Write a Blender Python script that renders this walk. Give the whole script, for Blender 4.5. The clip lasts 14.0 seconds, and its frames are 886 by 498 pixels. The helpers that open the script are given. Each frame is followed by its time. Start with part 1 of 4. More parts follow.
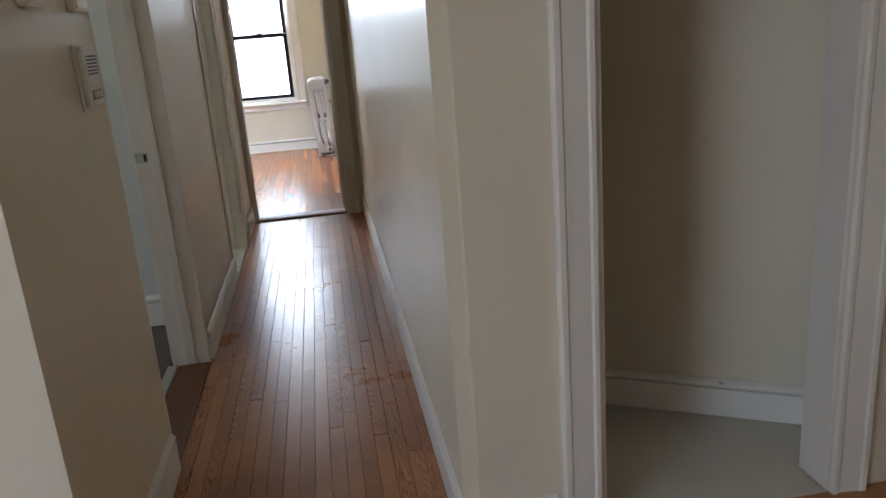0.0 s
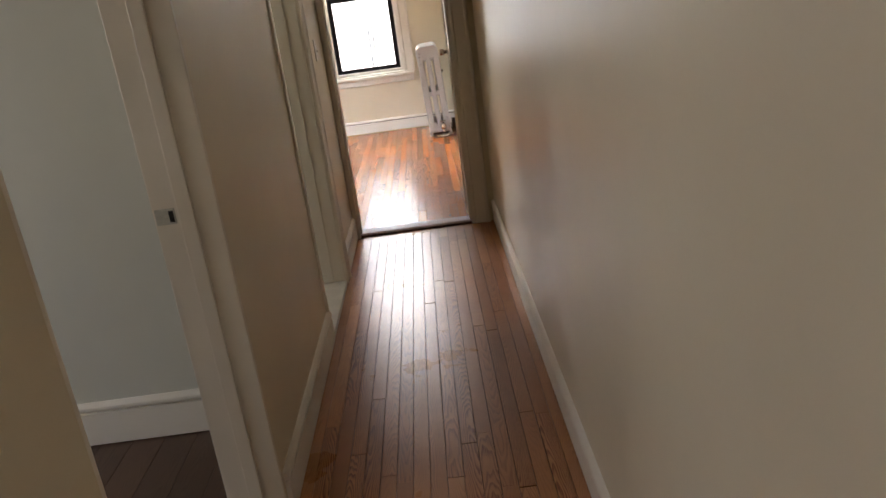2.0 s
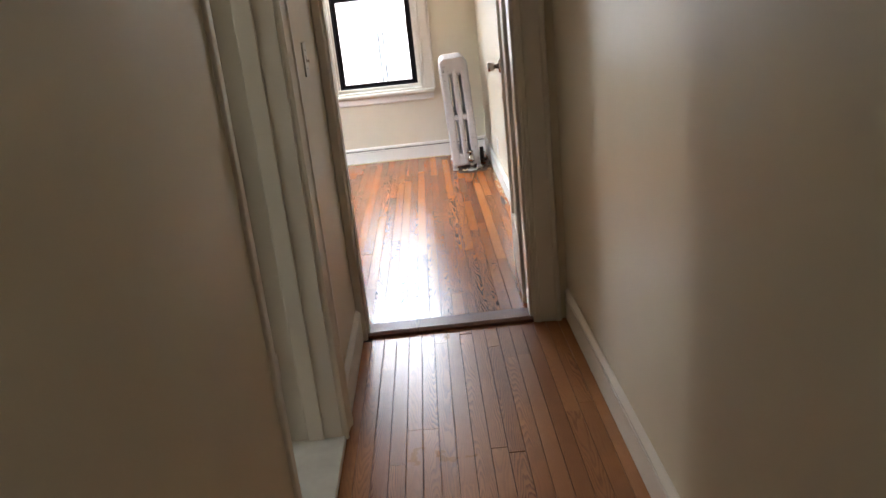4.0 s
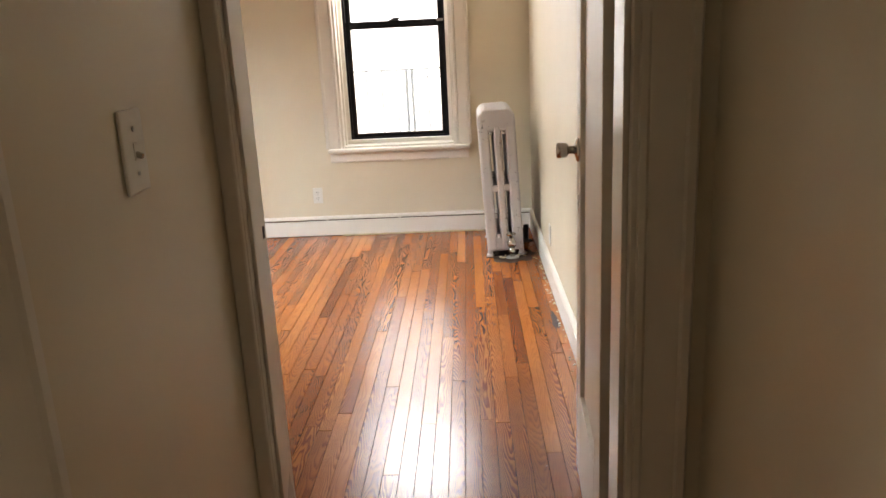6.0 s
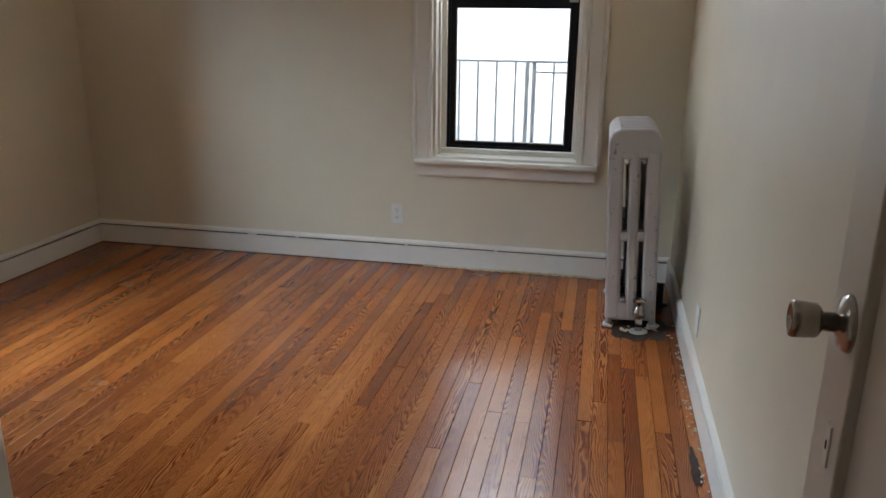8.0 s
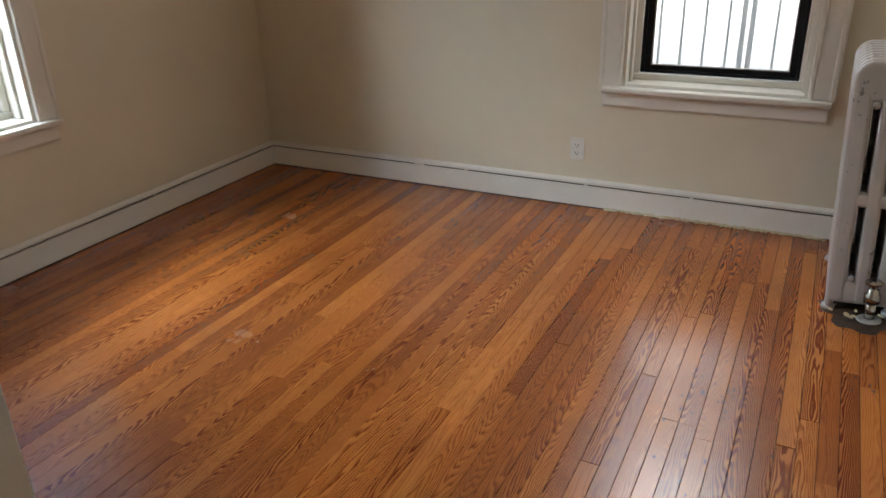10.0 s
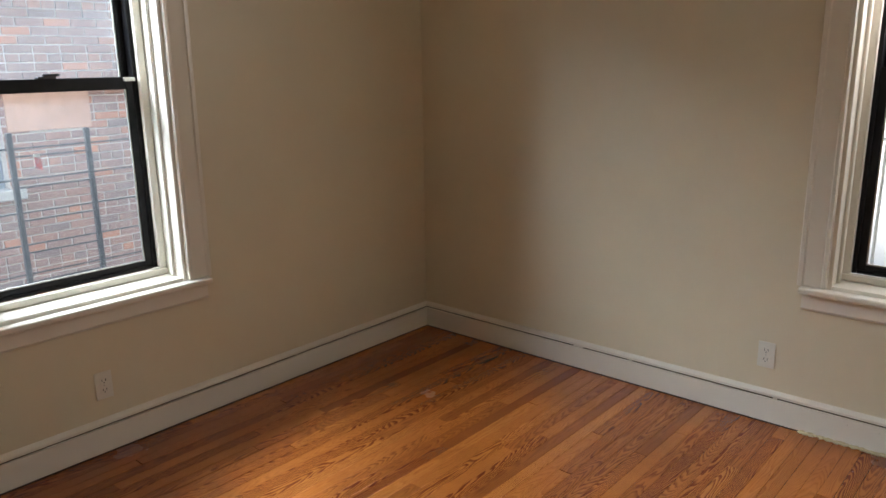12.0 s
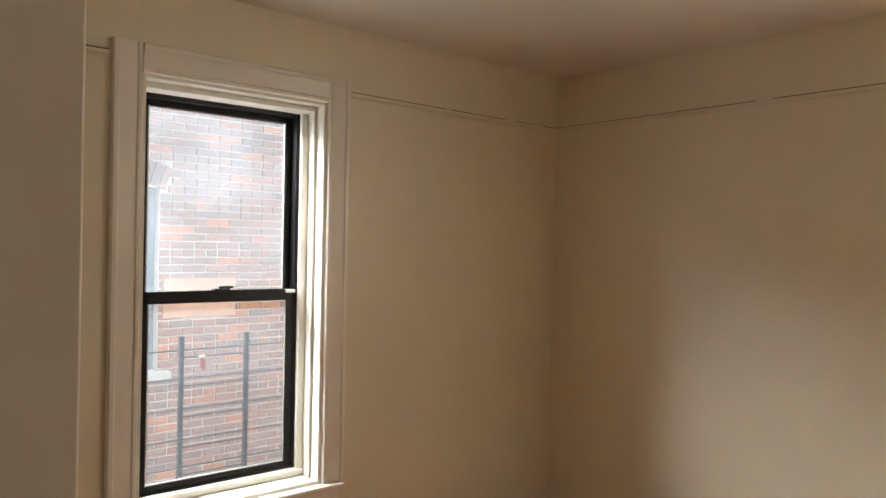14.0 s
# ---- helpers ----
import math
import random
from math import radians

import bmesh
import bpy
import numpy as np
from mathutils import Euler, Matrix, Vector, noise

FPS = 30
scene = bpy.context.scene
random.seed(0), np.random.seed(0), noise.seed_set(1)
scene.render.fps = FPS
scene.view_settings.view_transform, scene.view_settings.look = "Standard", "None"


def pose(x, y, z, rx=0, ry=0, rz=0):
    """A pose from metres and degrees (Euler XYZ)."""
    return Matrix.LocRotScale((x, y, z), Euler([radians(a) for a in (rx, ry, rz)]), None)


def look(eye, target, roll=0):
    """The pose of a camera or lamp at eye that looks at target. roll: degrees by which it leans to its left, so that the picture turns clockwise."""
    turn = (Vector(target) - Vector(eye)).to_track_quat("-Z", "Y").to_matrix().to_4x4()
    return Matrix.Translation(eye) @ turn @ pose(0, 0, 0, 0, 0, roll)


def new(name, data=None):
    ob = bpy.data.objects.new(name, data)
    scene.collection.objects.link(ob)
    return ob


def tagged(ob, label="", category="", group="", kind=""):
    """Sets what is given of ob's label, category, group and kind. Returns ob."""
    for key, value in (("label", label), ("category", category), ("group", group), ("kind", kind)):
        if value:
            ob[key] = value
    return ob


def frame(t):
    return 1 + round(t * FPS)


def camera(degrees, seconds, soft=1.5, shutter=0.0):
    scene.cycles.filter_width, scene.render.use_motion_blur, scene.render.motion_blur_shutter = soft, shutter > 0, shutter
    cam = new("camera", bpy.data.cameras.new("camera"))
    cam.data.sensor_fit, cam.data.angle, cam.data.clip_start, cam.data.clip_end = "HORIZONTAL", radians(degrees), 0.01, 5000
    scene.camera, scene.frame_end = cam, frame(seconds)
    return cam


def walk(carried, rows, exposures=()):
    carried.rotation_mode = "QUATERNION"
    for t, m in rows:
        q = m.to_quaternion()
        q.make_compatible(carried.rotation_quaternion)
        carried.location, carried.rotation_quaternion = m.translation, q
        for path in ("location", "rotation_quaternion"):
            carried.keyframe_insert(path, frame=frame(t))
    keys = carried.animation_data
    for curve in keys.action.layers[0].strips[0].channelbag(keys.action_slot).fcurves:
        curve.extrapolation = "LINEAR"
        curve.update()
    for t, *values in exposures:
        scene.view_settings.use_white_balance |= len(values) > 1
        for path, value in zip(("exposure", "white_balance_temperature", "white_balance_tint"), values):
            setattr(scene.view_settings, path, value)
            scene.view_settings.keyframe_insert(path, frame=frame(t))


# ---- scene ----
cam = camera(60.6, 14.0)
PATH = [
    (0, (0.375, 0.33, 1.419), (0.649, 2.228, 0.854), -4.4),
    (0.5, (0.374, 0.628, 1.405), (0.406, 2.54, 0.821), -4.2),
    (1, (0.363, 1.021, 1.399), (0.29, 2.928, 0.799), -4.3),
    (1.5, (0.305, 1.449, 1.434), (0.282, 3.347, 0.803), -6.3),
    (2, (0.308, 1.804, 1.432), (0.296, 3.697, 0.788), -7.7),
    (4.3, (0.126, 3.681, 1.336), (0.132, 5.589, 0.735), -5.4),
    (4.5, (0.147, 3.832, 1.339), (0.161, 5.744, 0.751), -4.8),
    (5, (0.188, 4.246, 1.356), (0.189, 6.167, 0.799), -3.5),
    (5.5, (0.156, 4.647, 1.339), (0.108, 6.574, 0.805), -2.6),
    (6, (0.195, 5.066, 1.332), (0.116, 6.993, 0.8), -2.8),
    (6.5, (0.186, 5.422, 1.317), (0.076, 7.35, 0.796), -2.2),
    (7, (0.197, 5.795, 1.346), (0.059, 7.724, 0.836), -2.0),
    (7.5, (0.213, 6.107, 1.35), (-0.12, 8.019, 0.866), -0.6),
    (8, (0.214, 6.29, 1.333), (-0.174, 8.169, 0.768), 0.7),
    (8.2, (0.221, 6.34, 1.333), (-0.156, 8.198, 0.695), 0.7),
    (10.3, (0.132, 6.902, 1.407), (-0.736, 8.512, 0.598), -1.6),
    (10.5, (0.11, 6.992, 1.414), (-0.773, 8.6, 0.618), -1.1),
    (11, (0.059, 7.178, 1.446), (-1.086, 8.635, 0.696), -0.9),
    (11.5, (0.025, 7.21, 1.467), (-1.215, 8.618, 0.776), -1.0),
    (12, (0.037, 7.222, 1.529), (-1.235, 8.687, 1.043), -0.8),
    (12.5, (-0.012, 7.168, 1.565), (-1.283, 8.664, 1.182), -0.6),
    (13, (-0.025, 7.134, 1.596), (-1.406, 8.569, 1.41), -0.8),
    (13.5, (-0.026, 7.083, 1.622), (-1.463, 8.471, 1.538), -0.1),
    (14, (0.022, 7.064, 1.678), (-1.488, 8.376, 1.672), 1.1),
]
walk(cam, [(t, look(eye, target, roll)) for t, eye, target, roll in PATH],
     [(0, 2.25, 5800, 11), (0.5, 2.2, 6200, 18), (1.5, 2.2, 7000, 18), (4.5, 2.25, 6100, 15), (5.0, 1.95, 5900, 15), (5.5, 1.85, 6900, 15), (6.0, 1.95, 7400, 17), (6.5, 1.6, 6200, 14), (7.0, 1.05, 5700, 11), (7.5, 0.7, 5900, 11), (8.2, 0.68, 6200, 12), (10.5, 0.9, 6700, 13), (11.5, 0.85, 6700, 13), (12, 0.78, 7100, 15), (13, 0.98, 7100, 16), (14, 1.12, 8000, 17)])

# ---- world and light ----
world = bpy.data.worlds.new("overcast_sky")
scene.world = world
world.use_nodes = True
wn = world.node_tree
sky = wn.nodes.new("ShaderNodeTexSky")
sky.sky_type = "NISHITA"
sky.sun_disc = False
sky.sun_elevation, sky.sun_rotation = radians(38), radians(184.6)
wn.links.new(sky.outputs[0], wn.nodes["Background"].inputs[0])
wn.nodes["Background"].inputs[1].default_value = 0.15

sun = new("sun", bpy.data.lights.new("sun", "SUN"))
sun.data.energy, sun.data.angle, sun.data.color = 4.4, radians(8), (1.0, 0.95, 0.88)
sun.matrix_basis = look((-0.6, -7.5, 5.9), (0, 0, 0))


def area_lamp(name, m, wide, high, watts, colour=(0.93, 0.97, 1.0)):
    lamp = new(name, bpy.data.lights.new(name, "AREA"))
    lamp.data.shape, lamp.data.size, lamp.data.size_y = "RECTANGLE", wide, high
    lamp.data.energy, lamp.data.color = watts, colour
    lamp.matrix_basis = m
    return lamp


# added area lamps standing in for daylight, all out of view: upper sash of the north window, the sky slot above the
# west yard, foyer, side room
area_lamp("north_window_daylight", look((-0.295, 10.505, 1.97), (-0.75, 7.6, 0.9)), 0.66, 0.50, 7.0, (0.90, 0.95, 1.0))
area_lamp("west_window_daylight", look((-4.70, 7.55, 3.10), (-2.3, 8.75, 1.1)), 3.2, 0.8, 300.0, (0.68, 0.85, 1.0))
area_lamp("foyer_daylight", look((-2.94, -1.2, 1.5), (1.2, 2.3, 0.9)), 1.7, 1.5, 10.0, (0.80, 0.89, 1.0))
area_lamp("side_room_daylight", look((-2.94, 3.0, 1.45), (-0.4, 3.2, 1.2)), 1.1, 1.4, 1.9)
# unseen warm fill added for the bathroom, where no source is known
area_lamp("bathroom_daylight", look((-2.94, 5.1, 1.7), (-0.4, 5.3, 1.2)), 0.5, 0.8, 3.2, (1.0, 0.95, 0.85))

# ---- materials ----
def material(name):
    m = bpy.data.materials.new(name)
    m.use_nodes = True
    return m, m.node_tree.nodes, m.node_tree.links, m.node_tree.nodes["Principled BSDF"]


def add(nodes, kind, **values):
    n = nodes.new(kind)
    for k, v in values.items():
        n.inputs[k].default_value = v
    return n


def ramp(nodes, stops):
    r = nodes.new("ShaderNodeValToRGB")
    e = r.color_ramp.elements
    e[0].position, e[0].color = stops[0][0], (*stops[0][1], 1)
    e[1].position, e[1].color = stops[-1][0], (*stops[-1][1], 1)
    for p, c in stops[1:-1]:
        x = e.new(p)
        x.color = (*c, 1)
    return r


def scaled(c, k):
    return tuple(min(1.0, v * k) for v in c)


def paint(name, colour, rough=0.4, wave=0.25, dirt=0.06, chips=0.0, coat=0.0):
    """Old brush-and-roller paint: slight tone drift, roller stipple, soft plaster waves."""
    m, n, l, b = material(name)
    geo = n.new("ShaderNodeNewGeometry")
    big = add(n, "ShaderNodeTexNoise", Scale=1.3, Detail=4.0, Roughness=0.6)
    fine = add(n, "ShaderNodeTexNoise", Scale=220.0, Detail=2.0)
    slow = add(n, "ShaderNodeTexNoise", Scale=3.0, Detail=1.0)
    drawn = n.new("ShaderNodeMapping")
    drawn.inputs["Scale"].default_value = (1.0, 1.0, 0.22)
    l.new(geo.outputs["Position"], drawn.inputs[0])
    l.new(drawn.outputs[0], slow.inputs["Vector"])
    for t in (big, fine):
        l.new(geo.outputs["Position"], t.inputs["Vector"])
    r = ramp(n, [(0.3, scaled(colour, 1 - dirt)), (0.7, scaled(colour, 1 + dirt * 0.5))])
    l.new(big.outputs[0], r.inputs[0])
    colour_out = r.outputs[0]
    if chips > 0:
        spot = add(n, "ShaderNodeTexNoise", Scale=28.0, Detail=5.0, Roughness=0.7)
        l.new(geo.outputs["Position"], spot.inputs["Vector"])
        cut = ramp(n, [(0.70 - chips, (0, 0, 0)), (0.72 - chips, (1, 1, 1))])
        l.new(spot.outputs[0], cut.inputs[0])
        mix = n.new("ShaderNodeMix")
        mix.data_type = "RGBA"
        l.new(cut.outputs[0], mix.inputs[0])
        l.new(colour_out, mix.inputs[6])
        mix.inputs[7].default_value = (*scaled(colour, 0.45), 1)
        colour_out = mix.outputs[2]
    l.new(colour_out, b.inputs["Base Color"])
    rr = n.new("ShaderNodeMapRange")
    rr.inputs[3].default_value, rr.inputs[4].default_value = rough - 0.02, rough + 0.04
    l.new(slow.outputs[0], rr.inputs[0])
    l.new(rr.outputs[0], b.inputs["Roughness"])
    b1 = add(n, "ShaderNodeBump", Strength=wave, Distance=0.02)
    b2 = add(n, "ShaderNodeBump", Strength=0.04, Distance=0.001)
    l.new(slow.outputs[0], b1.inputs["Height"])
    l.new(fine.outputs[0], b2.inputs["Height"])
    l.new(b1.outputs[0], b2.inputs["Normal"])
    l.new(b2.outputs[0], b.inputs["Normal"])
    b.inputs["Coat Weight"].default_value = coat
    b.inputs["Coat Roughness"].default_value = 0.18
    return m


def oak(name, tones, rough=0.21, dark=0.88, varnish=0.22):
    """Strip oak: every board takes its own tone and its own cathedral grain."""
    m, n, l, b = material(name)
    tex = n.new("ShaderNodeTexCoord")
    info = n.new("ShaderNodeObjectInfo")
    geo = n.new("ShaderNodeNewGeometry")
    shift = n.new("ShaderNodeVectorMath")
    shift.operation = "MULTIPLY_ADD"
    comb = n.new("ShaderNodeCombineXYZ")
    for i in range(3):
        l.new(info.outputs["Random"], comb.inputs[i])
    l.new(comb.outputs[0], shift.inputs[0])
    shift.inputs[1].default_value = (37.0, 91.0, 53.0)
    l.new(tex.outputs["Object"], shift.inputs[2])
    # cathedral figure: parabolas across the board, pulled about by noise
    stretch = n.new("ShaderNodeMapping")
    stretch.inputs["Scale"].default_value = (22.0, 3.2, 22.0)
    l.new(shift.outputs[0], stretch.inputs[0])
    warp = add(n, "ShaderNodeTexNoise", Scale=1.0, Detail=2.0, Roughness=0.5)
    l.new(stretch.outputs[0], warp.inputs["Vector"])

    def calc(op, a, b=None, c=None):
        q = n.new("ShaderNodeMath")
        q.operation = op
        for i, v in enumerate((a, b, c)):
            if v is None:
                continue
            if isinstance(v, (int, float)):
                q.inputs[i].default_value = v
            else:
                l.new(v, q.inputs[i])
        return q.outputs[0]

    axes = n.new("ShaderNodeSeparateXYZ")
    l.new(tex.outputs["Object"], axes.inputs[0])
    rnd = info.outputs["Random"]
    off = calc("MULTIPLY", calc("SUBTRACT", calc("FRACT", calc("MULTIPLY", rnd, 7.31)), 0.5), 0.085)
    slope = calc("MULTIPLY", calc("SUBTRACT", calc("FRACT", calc("MULTIPLY", rnd, 13.7)), 0.5), 40.0)
    u = calc("SUBTRACT", axes.outputs[0], off)
    rings_out = calc("ADD", calc("MULTIPLY", calc("MULTIPLY", u, u), 3000.0), calc("ADD", calc("MULTIPLY", axes.outputs[1], slope), calc("MULTIPLY", warp.outputs[0], 7.0)))
    saw = n.new("ShaderNodeMath")
    saw.operation = "FRACT"
    l.new(rings_out, saw.inputs[0])
    line = ramp(n, [(0.0, (0, 0, 0)), (0.35, (0.10, 0.10, 0.10)), (0.75, (1, 1, 1)), (0.90, (0.8, 0.8, 0.8)), (1.0, (0, 0, 0))])
    l.new(saw.outputs[0], line.inputs[0])
    # pores
    pm = n.new("ShaderNodeMapping")
    pm.inputs["Scale"].default_value = (420.0, 16.0, 100.0)
    l.new(shift.outputs[0], pm.inputs[0])
    pores = add(n, "ShaderNodeTexNoise", Scale=1.0, Detail=3.0, Roughness=0.7)
    l.new(pm.outputs[0], pores.inputs["Vector"])
    pr = ramp(n, [(0.42, (0, 0, 0)), (0.62, (1, 1, 1))])
    l.new(pores.outputs[0], pr.inputs[0])
    both = n.new("ShaderNodeMath")
    both.operation = "MULTIPLY"
    l.new(line.outputs[0], both.inputs[0])
    l.new(pr.outputs[0], both.inputs[1])
    half = n.new("ShaderNodeMath")
    half.operation = "MULTIPLY_ADD"
    half.inputs[1].default_value = 0.75
    l.new(line.outputs[0], half.inputs[0])
    l.new(both.outputs[0], half.inputs[2])
    tone = ramp(n, [(i / (len(tones) - 1), c) for i, c in enumerate(tones)])
    l.new(info.outputs["Random"], tone.inputs[0])
    mix = n.new("ShaderNodeMix")
    mix.data_type, mix.blend_type = "RGBA", "MULTIPLY"
    amount = n.new("ShaderNodeMath")
    amount.operation = "MULTIPLY"
    l.new(calc("MULTIPLY_ADD", calc("POWER", calc("FRACT", calc("MULTIPLY", rnd, 5.13)), 2.0), dark * 1.5, dark * 0.30), amount.inputs[1])
    amount.use_clamp = True
    l.new(half.outputs[0], amount.inputs[0])
    l.new(amount.outputs[0], mix.inputs[0])
    l.new(tone.outputs[0], mix.inputs[6])
    mix.inputs[7].default_value = (0.36, 0.18, 0.10, 1)
    # broad wear and stains over many boards
    wear = add(n, "ShaderNodeTexNoise", Scale=1.7, Detail=5.0, Roughness=0.65)
    l.new(geo.outputs["Position"], wear.inputs["Vector"])
    wr = ramp(n, [(0.30, (0.74, 0.70, 0.68)), (0.62, (1, 1, 1))])
    l.new(wear.outputs[0], wr.inputs[0])
    m2 = n.new("ShaderNodeMix")
    m2.data_type, m2.blend_type = "RGBA", "MULTIPLY"
    m2.inputs[0].default_value = 1.0
    l.new(mix.outputs[2], m2.inputs[6])
    l.new(wr.outputs[0], m2.inputs[7])
    l.new(m2.outputs[2], b.inputs["Base Color"])
    gl = n.new("ShaderNodeMapRange")
    gl.inputs[3].default_value, gl.inputs[4].default_value = rough + 0.12, rough - 0.05
    l.new(wear.outputs[0], gl.inputs[0])
    l.new(gl.outputs[0], b.inputs["Roughness"])
    # varnish laid over cupped boards, with open grain
    cup = add(n, "ShaderNodeTexNoise", Scale=9.0, Detail=2.0)
    l.new(shift.outputs[0], cup.inputs["Vector"])
    b1 = add(n, "ShaderNodeBump", Strength=0.12, Distance=0.004)
    b2 = add(n, "ShaderNodeBump", Strength=0.05, Distance=0.001)
    l.new(cup.outputs[0], b1.inputs["Height"])
    l.new(half.outputs[0], b2.inputs["Height"])
    b2.invert = True
    l.new(b1.outputs[0], b2.inputs["Normal"])
    l.new(b2.outputs[0], b.inputs["Normal"])
    b.inputs["Specular IOR Level"].default_value = 0.5
    b.inputs["Coat Weight"].default_value = varnish
    b.inputs["Coat Roughness"].default_value = 0.2
    return m


def plain(name, colour, rough=0.5, metal=0.0, bump=0.0, scale=80.0, vary=0.12):
    m, n, l, b = material(name)
    tex = n.new("ShaderNodeTexCoord")
    ns = add(n, "ShaderNodeTexNoise", Scale=scale, Detail=4.0, Roughness=0.6)
    l.new(tex.outputs["Object"], ns.inputs["Vector"])
    r = ramp(n, [(0.3, scaled(colour, 1 - vary)), (0.7, scaled(colour, 1 + vary))])
    l.new(ns.outputs[0], r.inputs[0])
    l.new(r.outputs[0], b.inputs["Base Color"])
    b.inputs["Roughness"].default_value, b.inputs["Metallic"].default_value = rough, metal
    if bump:
        bp = add(n, "ShaderNodeBump", Strength=bump, Distance=0.004)
        l.new(ns.outputs[0], bp.inputs["Height"])
        l.new(bp.outputs[0], b.inputs["Normal"])
    return m


def brickwork(name, tones):
    m, n, l, b = material(name)
    info = n.new("ShaderNodeObjectInfo")
    geo = n.new("ShaderNodeNewGeometry")
    tone = ramp(n, [(i / (len(tones) - 1), c) for i, c in enumerate(tones)])
    pick = n.new("ShaderNodeMath")
    pick.operation = "ADD"
    l.new(info.outputs["Random"], pick.inputs[0])
    l.new(geo.outputs["Random Per Island"], pick.inputs[1])
    fr = n.new("ShaderNodeMath")
    fr.operation = "FRACT"
    l.new(pick.outputs[0], fr.inputs[0])
    l.new(fr.outputs[0], tone.inputs[0])
    ns = add(n, "ShaderNodeTexNoise", Scale=60.0, Detail=5.0)
    l.new(geo.outputs["Position"], ns.inputs["Vector"])
    mix = n.new("ShaderNodeMix")
    mix.data_type, mix.blend_type = "RGBA", "MULTIPLY"
    mix.inputs[0].default_value = 0.6
    l.new(tone.outputs[0], mix.inputs[6])
    r = ramp(n, [(0.3, (0.55, 0.55, 0.55)), (0.7, (1, 1, 1))])
    l.new(ns.outputs[0], r.inputs[0])
    l.new(r.outputs[0], mix.inputs[7])
    l.new(mix.outputs[2], b.inputs["Base Color"])
    b.inputs["Roughness"].default_value = 0.9
    bp = add(n, "ShaderNodeBump", Strength=0.5, Distance=0.004)
    l.new(ns.outputs[0], bp.inputs["Height"])
    l.new(bp.outputs[0], b.inputs["Normal"])
    return m


WALL = (0.745, 0.668, 0.512)
TRIM = (0.80, 0.75, 0.66)
M_WALL = paint("cream_wall_paint", WALL, rough=0.42, wave=0.12, coat=0.0)
M_HALL = paint("glossy_cream_wall_paint", WALL, rough=0.33, wave=0.10)
M_TRIM = paint("gloss_trim_paint", TRIM, rough=0.28, wave=0.15, dirt=0.08)
M_BASE = paint("chipped_trim_paint", (0.84, 0.80, 0.72), rough=0.34, wave=0.1, chips=0.01)
M_DOOR = paint("door_paint", (0.76, 0.70, 0.60), rough=0.42, wave=0.15)
M_CEIL = paint("ceiling_paint", (0.74, 0.695, 0.60), rough=0.7, wave=0.1)
M_BATH = paint("pale_green_paint", (0.66, 0.665, 0.60), rough=0.4)
M_OAK = oak("varnished_oak", [(0.278, 0.072, 0.015), (0.484, 0.149, 0.030), (0.525, 0.173, 0.035), (0.391, 0.112, 0.023), (0.577, 0.200, 0.043), (0.474, 0.151, 0.031), (0.350, 0.095, 0.020)])
M_HOAK = oak("worn_varnished_oak", [(0.41, 0.172, 0.062), (0.53, 0.242, 0.094), (0.58, 0.275, 0.110), (0.46, 0.198, 0.074)], rough=0.26, dark=0.50, varnish=0.0)
M_SADDLE = oak("saddle_wood", [(0.24, 0.10, 0.045), (0.28, 0.12, 0.05)], rough=0.45, varnish=0.1)
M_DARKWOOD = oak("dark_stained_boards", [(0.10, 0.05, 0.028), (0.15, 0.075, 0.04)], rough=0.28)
M_SUB = plain("floor_joint", (0.03, 0.015, 0.008), 0.9)
M_MARBLE = plain("marble_saddle", (0.72, 0.72, 0.68), 0.3, scale=9.0)
M_CHROME = plain("worn_chrome", (0.46, 0.43, 0.39), 0.20, 1.0, scale=40)
M_BRASS = plain("tarnished_brass", (0.16, 0.105, 0.05), 0.35, 1.0, scale=40)
M_SILVER = plain("aluminium_strip", (0.55, 0.55, 0.52), 0.45, 0.8)
M_BLACK = plain("black_window_enamel", (0.009, 0.009, 0.011), 0.35, scale=20, vary=0.4)
M_BLACK.node_tree.nodes["Principled BSDF"].inputs["Specular IOR Level"].default_value = 0.2
M_IRON = plain("black_iron", (0.02, 0.02, 0.024), 0.5, bump=0.2)
M_GREYIRON = plain("pale_painted_iron", (0.46, 0.49, 0.51), 0.6)
M_DUSTY = plain("dusty_blue_grey_paint", (0.17, 0.20, 0.24), 0.7, scale=15)
M_RAD = paint("silver_white_radiator_paint", (0.49, 0.455, 0.435), rough=0.38, wave=0.5, chips=0.06)
M_RUST = plain("grimy_metal", (0.06, 0.045, 0.035), 0.7, 0.3, bump=0.4)
M_PLASTIC = plain("white_plastic", (0.78, 0.76, 0.69), 0.35, vary=0.03)
M_DARK = plain("dark_slot", (0.012, 0.011, 0.01), 0.7)
M_CRUMB = plain("old_caulk", (0.62, 0.52, 0.33), 0.9, bump=0.8, scale=150)
M_CLOSET = paint("closet_floor_paint", (0.72, 0.67, 0.56), rough=0.35, dirt=0.12)
M_BRICK = brickwork("red_brick", [(0.26, 0.145, 0.12), (0.215, 0.14, 0.125), (0.37, 0.17, 0.11), (0.18, 0.14, 0.14), (0.265, 0.155, 0.13), (0.225, 0.145, 0.135), (0.25, 0.16, 0.145), (0.20, 0.14, 0.13)])
M_MORTAR = plain("pale_mortar", (0.38, 0.355, 0.335), 0.95, bump=0.5, scale=60)
M_PATCH = plain("brick_coloured_render", (0.38, 0.24, 0.19), 0.95, bump=0.3, scale=12)
M_WHITEWALL = plain("whitewashed_masonry", (0.76, 0.80, 0.83), 0.9, bump=0.6, scale=7, vary=0.10)
M_GROUND = plain("yard_concrete", (0.32, 0.31, 0.30), 0.95, bump=0.3, scale=3)
